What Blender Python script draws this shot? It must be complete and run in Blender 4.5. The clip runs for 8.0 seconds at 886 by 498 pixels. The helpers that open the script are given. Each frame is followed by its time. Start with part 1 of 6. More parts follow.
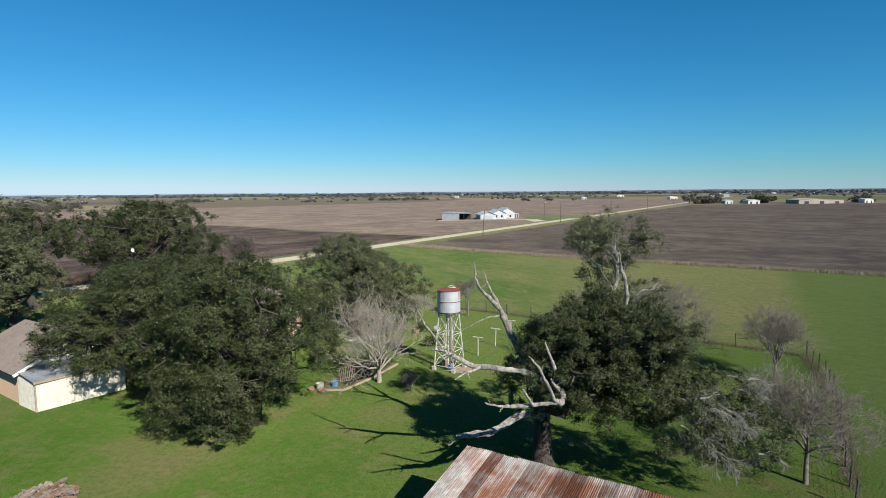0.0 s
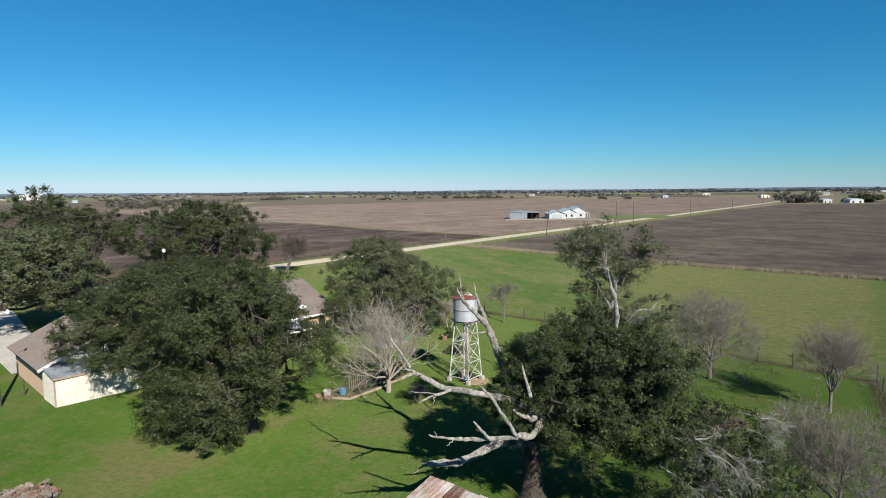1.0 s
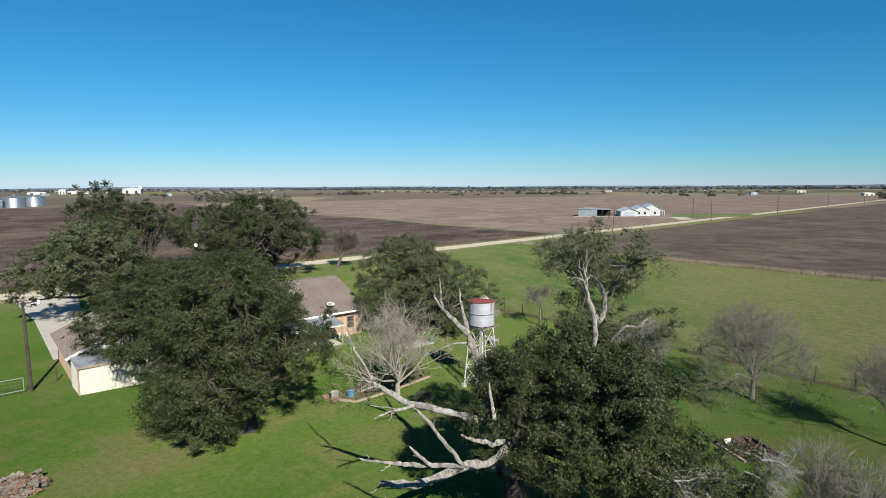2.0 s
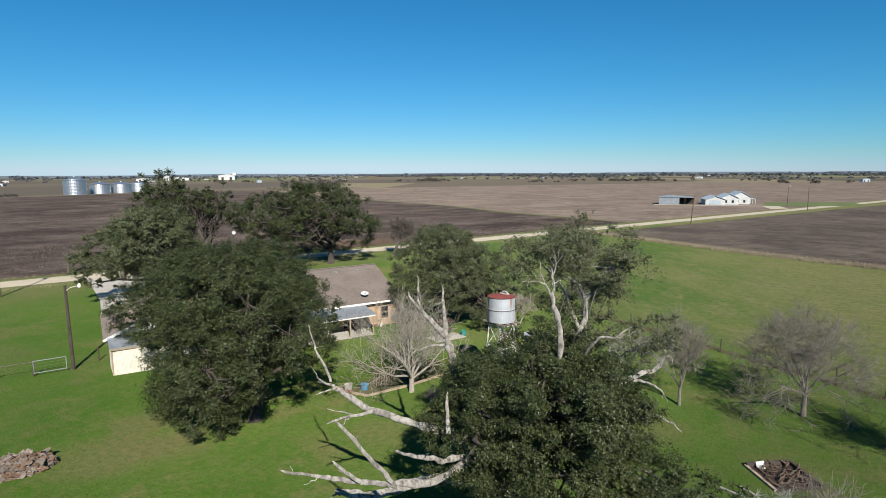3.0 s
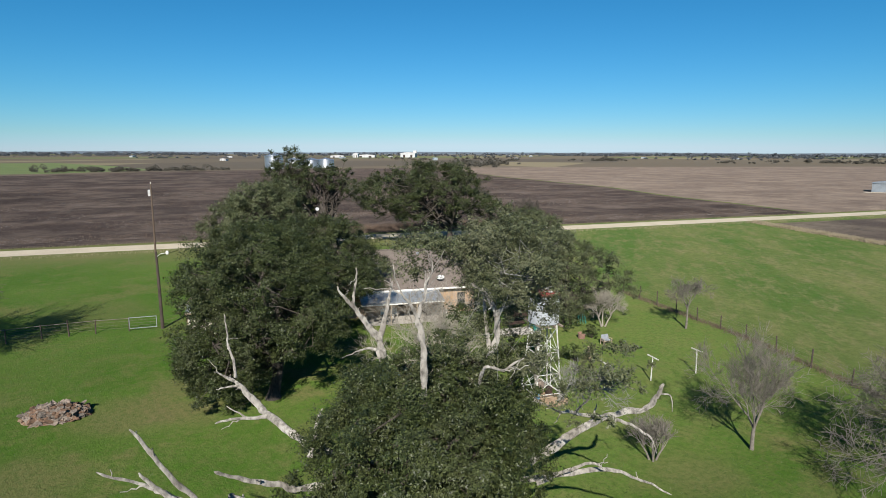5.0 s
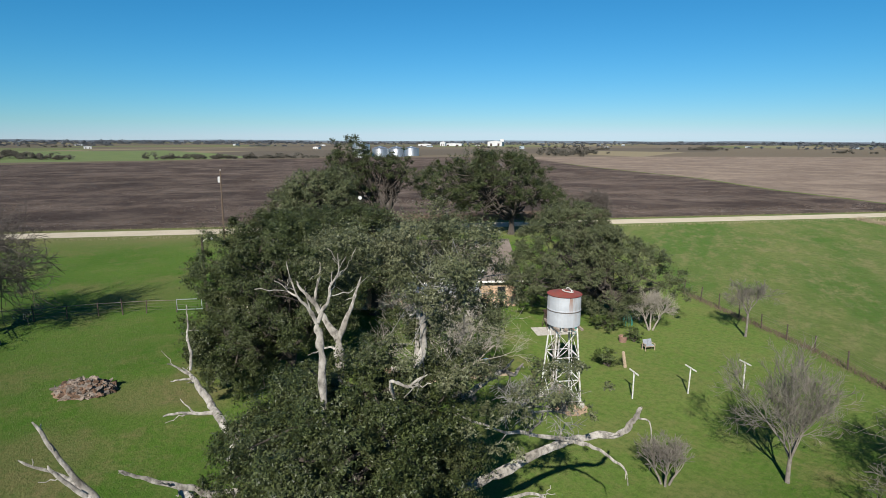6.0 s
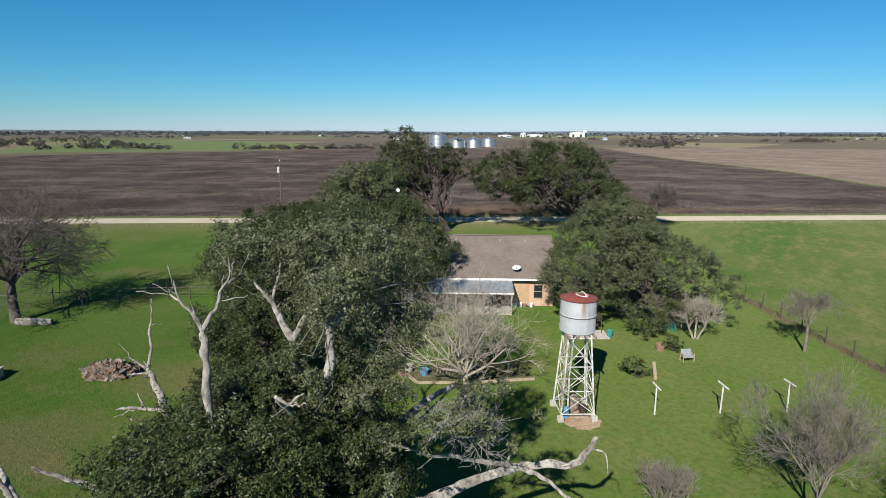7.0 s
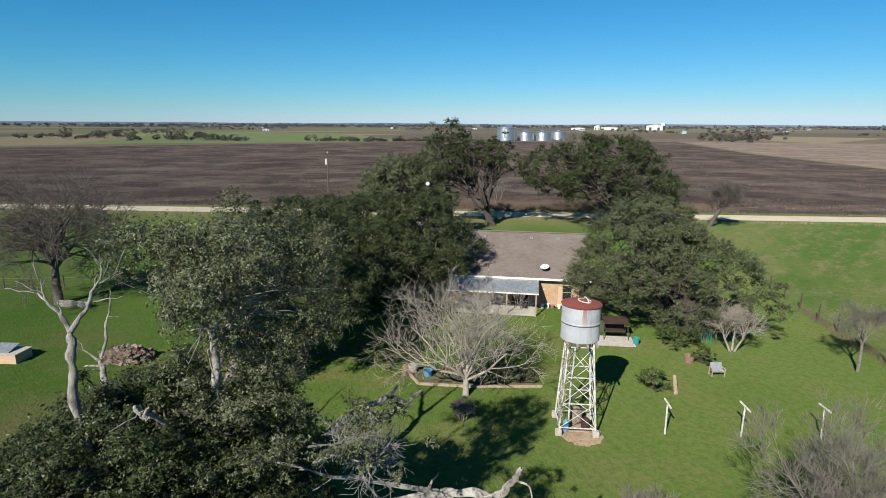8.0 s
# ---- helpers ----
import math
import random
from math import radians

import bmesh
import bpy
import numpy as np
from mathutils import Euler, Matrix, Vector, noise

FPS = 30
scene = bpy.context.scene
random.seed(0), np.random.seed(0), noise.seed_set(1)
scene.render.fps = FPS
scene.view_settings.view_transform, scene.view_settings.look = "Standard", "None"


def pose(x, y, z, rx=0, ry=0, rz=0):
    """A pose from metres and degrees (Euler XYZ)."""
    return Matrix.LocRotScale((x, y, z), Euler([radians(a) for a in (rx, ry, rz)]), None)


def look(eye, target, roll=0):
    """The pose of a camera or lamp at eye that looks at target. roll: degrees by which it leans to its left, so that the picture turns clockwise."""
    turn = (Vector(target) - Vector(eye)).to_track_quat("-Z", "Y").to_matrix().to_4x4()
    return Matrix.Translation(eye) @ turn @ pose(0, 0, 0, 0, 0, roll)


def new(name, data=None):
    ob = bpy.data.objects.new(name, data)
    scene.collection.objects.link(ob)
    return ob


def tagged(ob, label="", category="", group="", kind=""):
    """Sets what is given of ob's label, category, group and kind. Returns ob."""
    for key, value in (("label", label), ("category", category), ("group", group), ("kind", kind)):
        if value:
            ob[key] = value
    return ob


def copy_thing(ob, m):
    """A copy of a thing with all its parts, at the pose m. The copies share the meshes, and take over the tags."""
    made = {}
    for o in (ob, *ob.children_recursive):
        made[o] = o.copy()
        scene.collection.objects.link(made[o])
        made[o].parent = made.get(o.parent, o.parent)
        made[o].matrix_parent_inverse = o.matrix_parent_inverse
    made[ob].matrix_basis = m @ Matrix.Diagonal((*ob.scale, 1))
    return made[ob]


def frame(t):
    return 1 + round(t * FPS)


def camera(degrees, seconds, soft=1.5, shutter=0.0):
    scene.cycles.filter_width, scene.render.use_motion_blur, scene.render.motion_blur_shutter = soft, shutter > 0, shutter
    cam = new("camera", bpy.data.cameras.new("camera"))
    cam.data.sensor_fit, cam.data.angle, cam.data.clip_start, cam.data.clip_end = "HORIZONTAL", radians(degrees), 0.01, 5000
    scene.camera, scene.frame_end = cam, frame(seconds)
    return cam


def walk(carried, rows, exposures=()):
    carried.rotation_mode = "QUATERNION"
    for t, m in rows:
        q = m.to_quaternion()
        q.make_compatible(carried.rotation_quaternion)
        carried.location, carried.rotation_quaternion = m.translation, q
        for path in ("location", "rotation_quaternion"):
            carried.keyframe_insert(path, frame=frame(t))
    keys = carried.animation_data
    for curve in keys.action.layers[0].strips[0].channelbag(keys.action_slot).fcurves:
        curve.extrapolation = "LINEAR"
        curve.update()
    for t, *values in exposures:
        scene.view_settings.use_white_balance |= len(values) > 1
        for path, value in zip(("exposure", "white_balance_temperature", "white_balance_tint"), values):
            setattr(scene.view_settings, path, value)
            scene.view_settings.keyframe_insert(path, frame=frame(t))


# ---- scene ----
cam = camera(75.1, 8.0, soft=0.5)
PATH = [
    (0, (1.706, -0.395, 15.580), (1.523, 1.587, 15.384), -0.5),
    (0.5, (4.172, 1.115, 15.776), (3.859, 3.080, 15.578), -0.5),
    (1, (6.337, 2.733, 15.930), (5.895, 4.673, 15.729), -0.5),
    (1.5, (8.357, 4.387, 15.995), (7.793, 6.295, 15.793), -0.3),
    (3, (13.834, 9.865, 16.229), (12.896, 11.612, 15.969), -0.3),
    (3.5, (15.426, 11.944, 16.263), (14.364, 13.616, 15.985), -0.2),
    (4, (16.961, 14.115, 16.209), (15.777, 15.700, 15.916), -0.2),
    (4.5, (18.194, 16.418, 16.197), (16.895, 17.907, 15.886), -0.0),
    (6, (20.838, 23.410, 16.194), (19.246, 24.562, 15.825), 0.2),
    (6.5, (21.394, 25.661, 16.246), (19.726, 26.694, 15.860), 0.2),
    (7, (21.735, 27.865, 16.263), (20.004, 28.784, 15.863), 0.2),
    (7.5, (21.913, 30.096, 16.260), (20.130, 30.901, 15.848), 0.2),
    (8, (22.008, 32.236, 16.237), (20.183, 32.936, 15.812), 0.3),
]
walk(cam, [(t, look(eye, target, roll)) for t, eye, target, roll in PATH],
     [(0, 0.62), (1.5, 0.60), (3, 0.54), (4.5, 0.52), (6, 0.53), (8, 0.58)])

# ---- light ----
SUN_TURN, SUN_HEIGHT = 138.7, 35.0          # degrees clockwise from +y, degrees over the horizon
world = bpy.data.worlds.new("world")
scene.world = world
world.use_nodes = True
wt = world.node_tree
sky = wt.nodes.new("ShaderNodeTexSky")
sky.sky_type, sky.sun_disc = "NISHITA", False
sky.sun_elevation, sky.sun_rotation = radians(SUN_HEIGHT), radians(SUN_TURN)
sky.altitude, sky.air_density, sky.dust_density, sky.ozone_density = 150, 1.0, 0.0, 10.0
wt.nodes["Background"].inputs["Strength"].default_value = 0.062
# a dry, deep-blue winter sky: red falls off faster towards the zenith
parts, back = wt.nodes.new("ShaderNodeSeparateColor"), wt.nodes.new("ShaderNodeCombineColor")
wt.links.new(sky.outputs["Color"], parts.inputs[0])
bands = []
for k, (power, gain) in enumerate(((1.6, 0.30), (1.0, 1.01), (1.0, 1.05))):
    bend, scale = wt.nodes.new("ShaderNodeMath"), wt.nodes.new("ShaderNodeMath")
    bend.operation, scale.operation = "POWER", "MULTIPLY"
    bend.inputs[1].default_value, scale.inputs[1].default_value = power, gain
    wt.links.new(parts.outputs[k], bend.inputs[0])
    wt.links.new(bend.outputs[0], scale.inputs[0])
    bands.append(scale.outputs[0])
# clear air: the sky stays pale blue, never cream, down to the horizon
for k, share, kind in ((0, 0.76, "MINIMUM"), (2, 1.14, "MAXIMUM")):
    part_of, limit = wt.nodes.new("ShaderNodeMath"), wt.nodes.new("ShaderNodeMath")
    part_of.operation, limit.operation = "MULTIPLY", kind
    part_of.inputs[1].default_value = share
    wt.links.new(bands[1], part_of.inputs[0])
    wt.links.new(bands[k], limit.inputs[0])
    wt.links.new(part_of.outputs[0], limit.inputs[1])
    bands[k] = limit.outputs[0]
for k, band in enumerate(bands):
    wt.links.new(band, back.inputs[k])
wt.links.new(back.outputs[0], wt.nodes["Background"].inputs["Color"])
sun = new("sun", bpy.data.lights.new("sun", "SUN"))
sun.data.energy, sun.data.angle, sun.data.color = 5.0, radians(0.53), (1.0, 0.95, 0.87)
_a, _h = radians(SUN_TURN), radians(SUN_HEIGHT)
sun.matrix_world = look((0, 0, 60), (-math.sin(_a) * math.cos(_h), -math.cos(_a) * math.cos(_h), 60 - math.sin(_h)))

# ---- materials ----
def node(nt, kind, **given):
    n = nt.nodes.new(kind)
    for key, value in given.items():
        n.inputs[key.replace("_", " ")].default_value = value
    return n


def mix(nt, fac, a, b):
    """A colour between a and b. fac, a, b: sockets or values."""
    n = nt.nodes.new("ShaderNodeMix")
    n.data_type = "RGBA"
    for i, v in ((0, fac), (6, a), (7, b)):
        if isinstance(v, bpy.types.NodeSocket):
            nt.links.new(v, n.inputs[i])
        else:
            n.inputs[i].default_value = v if i == 0 else (*v, 1)
    return n.outputs[2]


def ramp(nt, value, lo, hi, a=0.0, b=1.0):
    n = nt.nodes.new("ShaderNodeMapRange")
    n.inputs[1].default_value, n.inputs[2].default_value = lo, hi
    n.inputs[3].default_value, n.inputs[4].default_value = a, b
    nt.links.new(value, n.inputs[0])
    return n.outputs[0]


def place(nt, scale=(1, 1, 1), turn=0.0, world_place=True):
    """World or object place, turned back by turn degrees, then scaled: a small y scale streaks along turn + 90."""
    at = nt.nodes.new("ShaderNodeNewGeometry").outputs["Position"] if world_place else nt.nodes.new("ShaderNodeTexCoord").outputs["Object"]
    for given in ([{"Rotation": (0, 0, radians(-turn))}] if turn else []) + [{"Scale": scale}]:
        m = nt.nodes.new("ShaderNodeMapping")
        for key, value in given.items():
            m.inputs[key].default_value = value
        nt.links.new(at, m.inputs["Vector"])
        at = m.outputs[0]
    return at


def noisy(nt, at, scale, detail=4.0, rough=0.55):
    n = node(nt, "ShaderNodeTexNoise", Scale=scale, Detail=detail, Roughness=rough)
    nt.links.new(at, n.inputs["Vector"])
    return n.outputs["Fac"]


def math_node(nt, op, a, b=0.0):
    n = nt.nodes.new("ShaderNodeMath")
    n.operation = op
    for i, v in enumerate((a, b)):
        if isinstance(v, bpy.types.NodeSocket):
            nt.links.new(v, n.inputs[i])
        else:
            n.inputs[i].default_value = v
    return n.outputs[0]


def surface(name, paint, rough=0.8, metal=0.0, bump=None, depth=0.02, specular=0.3):
    """A material. paint(nt) gives the colour's socket; bump(nt) the relief's."""
    m = bpy.data.materials.new(name)
    m.use_nodes = True
    nt = m.node_tree
    bsdf = nt.nodes["Principled BSDF"]
    bsdf.inputs["Roughness"].default_value, bsdf.inputs["Metallic"].default_value = rough, metal
    bsdf.inputs["Specular IOR Level"].default_value = specular
    bsdf.inputs["Diffuse Roughness"].default_value = 1.0 if rough > 0.9 else 0.3
    nt.links.new(paint(nt), bsdf.inputs["Base Color"])
    if bump:
        b = node(nt, "ShaderNodeBump", Strength=1.0, Distance=depth)
        nt.links.new(bump(nt), b.inputs["Height"])
        nt.links.new(b.outputs["Normal"], bsdf.inputs["Normal"])
    return m


def two_scale(a, b, c, coarse, fine, world_place=False, stretch=(1, 1, 1), turn=0.0):
    """Paint of colours a and b in patches of the coarse scale, grained with c at the fine one."""
    def paint(nt):
        at = place(nt, stretch, turn, world_place)
        base = mix(nt, ramp(nt, noisy(nt, at, coarse), 0.35, 0.65), a, b)
        return mix(nt, ramp(nt, noisy(nt, at, fine), 0.42, 0.75), base, c)
    return paint


def grain(scale, world_place=False, stretch=(1, 1, 1), turn=0.0):
    return lambda nt: noisy(nt, place(nt, stretch, turn, world_place), scale, 6.0, 0.65)


def half_plane(nt, px, py, nx, ny, soft, wobble=0.0, scale=0.05):
    """1 on the side of the line through (px, py) to which (nx, ny) points."""
    at = place(nt)
    sep = nt.nodes.new("ShaderNodeSeparateXYZ")
    nt.links.new(at, sep.inputs[0])
    d = math_node(nt, "ADD", math_node(nt, "MULTIPLY", sep.outputs[0], nx), math_node(nt, "MULTIPLY", sep.outputs[1], ny))
    d = math_node(nt, "SUBTRACT", d, px * nx + py * ny)
    if wobble:
        d = math_node(nt, "ADD", d, math_node(nt, "MULTIPLY", math_node(nt, "SUBTRACT", noisy(nt, at, scale), 0.5), wobble))
    return ramp(nt, d, -soft, soft)


def ground_paint(nt):
    at = place(nt)
    # mown lawn: fresh winter green with worn, straw-coloured patches
    lawn = mix(nt, ramp(nt, noisy(nt, at, 0.07, 5.0), 0.40, 0.60), (0.042, 0.098, 0.009), (0.078, 0.128, 0.022))
    lawn = mix(nt, math_node(nt, "MULTIPLY", ramp(nt, noisy(nt, at, 0.16, 8.0, 0.7), 0.50, 0.63), 0.85), lawn, (0.150, 0.122, 0.058))
    for x, y, r in ((-13.5, 21.5, 4.5), (-18.5, 28.5, 4.0), (-16.5, 31.2, 3.0), (-20.9, 32.4, 2.6), (-6.0, 38.5, 2.5), (9.0, 47.0, 3.0), (-46.0, 33.0, 7.0)):
        near = nt.nodes.new("ShaderNodeVectorMath")
        near.operation = "DISTANCE"
        nt.links.new(at, near.inputs[0])
        near.inputs[1].default_value = (x, y, 0)
        worn = math_node(nt, "ADD", math_node(nt, "DIVIDE", near.outputs["Value"], r), math_node(nt, "MULTIPLY", noisy(nt, at, 0.55, 7.0, 0.7), 1.6))
        lawn = mix(nt, ramp(nt, worn, 1.25, 1.75, 0.6, 0.0), lawn, (0.135, 0.108, 0.055))
    # the yard side is paler and more worn
    lawn = mix(nt, math_node(nt, "MULTIPLY", math_node(nt, "MULTIPLY", half_plane(nt, -9.0, 46.0, 0.94, 0.34, 7.0, 14.0, 0.12), half_plane(nt, 8.0, 50.0, -0.94, 0.34, 5.0, 8.0, 0.12)), math_node(nt, "ADD", 0.35, math_node(nt, "MULTIPLY", noisy(nt, at, 0.8, 7.0, 0.75), 0.6))), lawn, (0.100, 0.136, 0.035))
    lawn = mix(nt, math_node(nt, "MULTIPLY", ramp(nt, noisy(nt, place(nt, (1.0, 0.08, 1.0), -28), 0.9, 4.0, 0.6), 0.5, 0.68), 0.15), lawn, (0.105, 0.125, 0.040))
    lawn = mix(nt, math_node(nt, "MULTIPLY", ramp(nt, noisy(nt, at, 1.1, 7.0, 0.8), 0.44, 0.62), 0.6), lawn, (0.115, 0.112, 0.042))
    lawn = mix(nt, math_node(nt, "MULTIPLY", ramp(nt, noisy(nt, at, 2.6, 7.0, 0.8), 0.44, 0.62), 0.6), lawn, (0.034, 0.072, 0.010))
    # darker green in the side lawn, darker olive towards the pasture fence
    lawn = mix(nt, math_node(nt, "MULTIPLY", half_plane(nt, -24.0, 30.0, -0.94, -0.34, 6.0, 10.0, 0.1), 0.4), lawn, (0.030, 0.070, 0.008))
    lawn = mix(nt, math_node(nt, "MULTIPLY", half_plane(nt, 11.0, 46.0, 0.94, -0.34, 4.0, 8.0, 0.1), 0.4), lawn, (0.038, 0.064, 0.013))
    # browner towards the road
    lawn = mix(nt, math_node(nt, "MULTIPLY", half_plane(nt, -79.3, 32.1, -0.907, 0.422, 7.0, 16.0, 0.1), 0.6), lawn, (0.115, 0.105, 0.048))
    # pasture: olive, streaked with dead stems
    long = place(nt, (1.0, 0.35, 1.0), 30)
    past = mix(nt, ramp(nt, noisy(nt, long, 0.085, 6.0, 0.62), 0.40, 0.60), (0.046, 0.092, 0.016), (0.100, 0.118, 0.038))
    past = mix(nt, math_node(nt, "MULTIPLY", half_plane(nt, 16.0, 90.0, 0.98, 0.2, 12.0, 26.0, 0.06), 0.75), past, (0.148, 0.140, 0.058))
    past = mix(nt, math_node(nt, "MULTIPLY", ramp(nt, noisy(nt, long, 0.4, 8.0, 0.8), 0.48, 0.62), 0.75), past, (0.158, 0.138, 0.070))
    past = mix(nt, math_node(nt, "MULTIPLY", ramp(nt, noisy(nt, at, 1.2, 7.0, 0.8), 0.45, 0.64), 0.65), past, (0.042, 0.06, 0.015))
    past = mix(nt, math_node(nt, "MULTIPLY", ramp(nt, noisy(nt, place(nt, (1.0, 0.3, 1.0), 60), 0.8, 7.0, 0.8), 0.45, 0.62), 0.55), past, (0.070, 0.090, 0.026))
    near = mix(nt, half_plane(nt, 3.1, 72.3, 0.48, 0.877, 2.0, 4.0, 0.2), lawn, past)
    near = mix(nt, half_plane(nt, 27.0, 44.0, 0.92, -0.39, 2.0, 3.0, 0.2), near, mix(nt, 0.6, past, (0.042, 0.088, 0.013)))
    # beyond the fields: a patchwork of pasture, stubble and fallow
    cells = node(nt, "ShaderNodeTexVoronoi", Scale=1.0, Randomness=0.8)
    nt.links.new(place(nt, (0.0035, 0.0016, 0.0), 26), cells.inputs["Vector"])
    sep = nt.nodes.new("ShaderNodeSeparateColor")
    nt.links.new(cells.outputs["Color"], sep.inputs[0])
    far = mix(nt, ramp(nt, sep.outputs[0], 0.35, 0.5), (0.095, 0.078, 0.056), (0.068, 0.058, 0.046))
    far = mix(nt, ramp(nt, sep.outputs[1], 0.68, 0.7), far, (0.085, 0.10, 0.04))
    far = mix(nt, ramp(nt, sep.outputs[2], 0.70, 0.72), far, (0.15, 0.128, 0.082))
    far = mix(nt, math_node(nt, "MULTIPLY", noisy(nt, at, 0.02, 6.0), 0.4), far, (0.085, 0.07, 0.05))
    dist = nt.nodes.new("ShaderNodeVectorMath")
    dist.operation = "LENGTH"
    nt.links.new(at, dist.inputs[0])
    return mix(nt, ramp(nt, dist.outputs["Value"], 420, 470), near, far)


M = {}
M["ground"] = surface("grass_ground", ground_paint, 0.95, bump=lambda nt: noisy(nt, place(nt), 5.0, 8.0, 0.7), depth=0.16, specular=0.1)


def field_paint(dark, mid, pale, turn, speck=None):
    def paint(nt):
        at, long = place(nt), place(nt, (1.0, 0.12, 1.0), turn)
        c = mix(nt, ramp(nt, noisy(nt, at, 0.012, 5.0), 0.35, 0.65), dark, mid)
        c = mix(nt, math_node(nt, "MULTIPLY", ramp(nt, noisy(nt, place(nt, (1.0, 0.55, 1.0), turn), 0.06, 8.0, 0.78), 0.48, 0.62), 0.9), c, pale)
        c = mix(nt, math_node(nt, "MULTIPLY", ramp(nt, noisy(nt, long, 0.9, 3.0), 0.45, 0.7), 0.14), c, tuple(0.6 * v for v in dark))
        c = mix(nt, math_node(nt, "MULTIPLY", ramp(nt, noisy(nt, at, 0.22, 8.0, 0.8), 0.46, 0.66), 0.75), c, tuple(0.62 * v for v in dark))
        c = mix(nt, math_node(nt, "MULTIPLY", ramp(nt, noisy(nt, at, 0.045, 6.0, 0.7), 0.48, 0.66), 0.6), c, pale)
        if speck:
            c = mix(nt, ramp(nt, noisy(nt, at, 1.5, 7.0, 0.9), 0.55, 0.72), c, speck)
        return c
    return paint


clods = lambda turn: lambda nt: math_node(nt, "ADD", noisy(nt, place(nt, (1, 0.1, 1), turn), 1.3, 3.0), noisy(nt, place(nt), 1.8, 8.0, 0.75))
M["soil_dark"] = surface("ploughed_soil", field_paint((0.056, 0.044, 0.037), (0.082, 0.066, 0.055), (0.125, 0.104, 0.08), 60), 0.95, bump=clods(60), depth=0.3, specular=0.1)
M["soil_cotton"] = surface("cotton_stubble", field_paint((0.031, 0.022, 0.018), (0.055, 0.040, 0.034), (0.125, 0.097, 0.080), -25, (0.27, 0.235, 0.215)), 0.95, bump=clods(-25), depth=0.5, specular=0.1)
M["soil_light"] = surface("fallow_soil", field_paint((0.108, 0.083, 0.067), (0.140, 0.108, 0.087), (0.19, 0.15, 0.118), -25), 0.95, bump=clods(-25), depth=0.2, specular=0.1)
M["gravel"] = surface("caliche_gravel", two_scale((0.30, 0.262, 0.20), (0.36, 0.318, 0.25), (0.21, 0.178, 0.13), 0.3, 4.0, True), 0.95, bump=grain(20, True), depth=0.02)
M["concrete"] = surface("concrete", two_scale((0.35, 0.325, 0.285), (0.43, 0.40, 0.355), (0.25, 0.23, 0.195), 0.5, 6.0, True), 0.9, bump=grain(30, True), depth=0.004)
M["bark"] = surface("oak_bark", two_scale((0.052, 0.043, 0.035), (0.098, 0.084, 0.071), (0.026, 0.021, 0.017), 1.5, 14, False, (1, 1, 0.3)), 0.95, bump=grain(16, False, (1, 1, 0.25)), depth=0.03)
M["dead_wood"] = surface("bleached_dead_wood", two_scale((0.22, 0.20, 0.172), (0.40, 0.375, 0.335), (0.055, 0.048, 0.04), 1.4, 6.5, False, (1, 1, 0.6)), 0.92, bump=grain(10), depth=0.07)
M["twig"] = surface("grey_twigs", two_scale((0.155, 0.137, 0.115), (0.225, 0.203, 0.172), (0.09, 0.078, 0.064), 1.0, 8.0), 0.9)
M["twig_pale"] = surface("pale_twigs", two_scale((0.29, 0.262, 0.215), (0.39, 0.355, 0.295), (0.17, 0.145, 0.115), 1.0, 8.0), 0.9)
M["twig_dark"] = surface("dark_twigs", two_scale((0.095, 0.08, 0.07), (0.14, 0.118, 0.10), (0.06, 0.05, 0.043), 1.0, 8.0), 0.9)
M["lawn_far"] = surface("far_grass", two_scale((0.05, 0.085, 0.02), (0.08, 0.11, 0.03), (0.11, 0.10, 0.05), 0.05, 0.5, True), 0.95)
M["lichen"] = surface("lichen_covered_twigs", two_scale((0.18, 0.177, 0.158), (0.28, 0.275, 0.25), (0.10, 0.095, 0.08), 1.0, 8.0), 0.9)


def leaf_material(name, dark, light, dry):
    m = bpy.data.materials.new(name)
    m.use_nodes = True
    nt = m.node_tree
    bsdf = nt.nodes["Principled BSDF"]
    geo = nt.nodes.new("ShaderNodeNewGeometry")
    c = mix(nt, geo.outputs["Random Per Island"], dark, light)
    c = mix(nt, math_node(nt, "MULTIPLY", ramp(nt, noisy(nt, place(nt), 0.7), 0.45, 0.7), 0.45), c, dry)
    c = mix(nt, math_node(nt, "MULTIPLY", ramp(nt, noisy(nt, place(nt), 2.3), 0.4, 0.7), 0.4), c, dark)
    nt.links.new(c, bsdf.inputs["Base Color"])
    bsdf.inputs["Roughness"].default_value = 0.46
    bsdf.inputs["Specular IOR Level"].default_value = 0.26
    thin = nt.nodes.new("ShaderNodeBsdfTranslucent")
    nt.links.new(c, thin.inputs["Color"])
    both = node(nt, "ShaderNodeMixShader", Fac=0.06)
    nt.links.new(bsdf.outputs[0], both.inputs[1])
    nt.links.new(thin.outputs[0], both.inputs[2])
    nt.links.new(both.outputs[0], nt.nodes["Material Output"].inputs[0])
    return m


M["leaf"] = leaf_material("live_oak_leaves", (0.010, 0.018, 0.006), (0.080, 0.098, 0.031), (0.088, 0.092, 0.042))
M["leaf_grey"] = leaf_material("sparse_oak_leaves", (0.026, 0.038, 0.015), (0.135, 0.148, 0.066), (0.150, 0.148, 0.088))
M["leaf_pale"] = leaf_material("thin_lichened_oak_leaves", (0.034, 0.044, 0.020), (0.150, 0.160, 0.078), (0.160, 0.155, 0.095))
M["leaf_shrub"] = leaf_material("shrub_leaves", (0.04, 0.062, 0.016), (0.09, 0.12, 0.035), (0.11, 0.11, 0.05))
# distance haze is put into these colours: paler trees, bluer woods and rise
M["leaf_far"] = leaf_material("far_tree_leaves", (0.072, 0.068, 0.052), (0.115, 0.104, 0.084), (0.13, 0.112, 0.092))
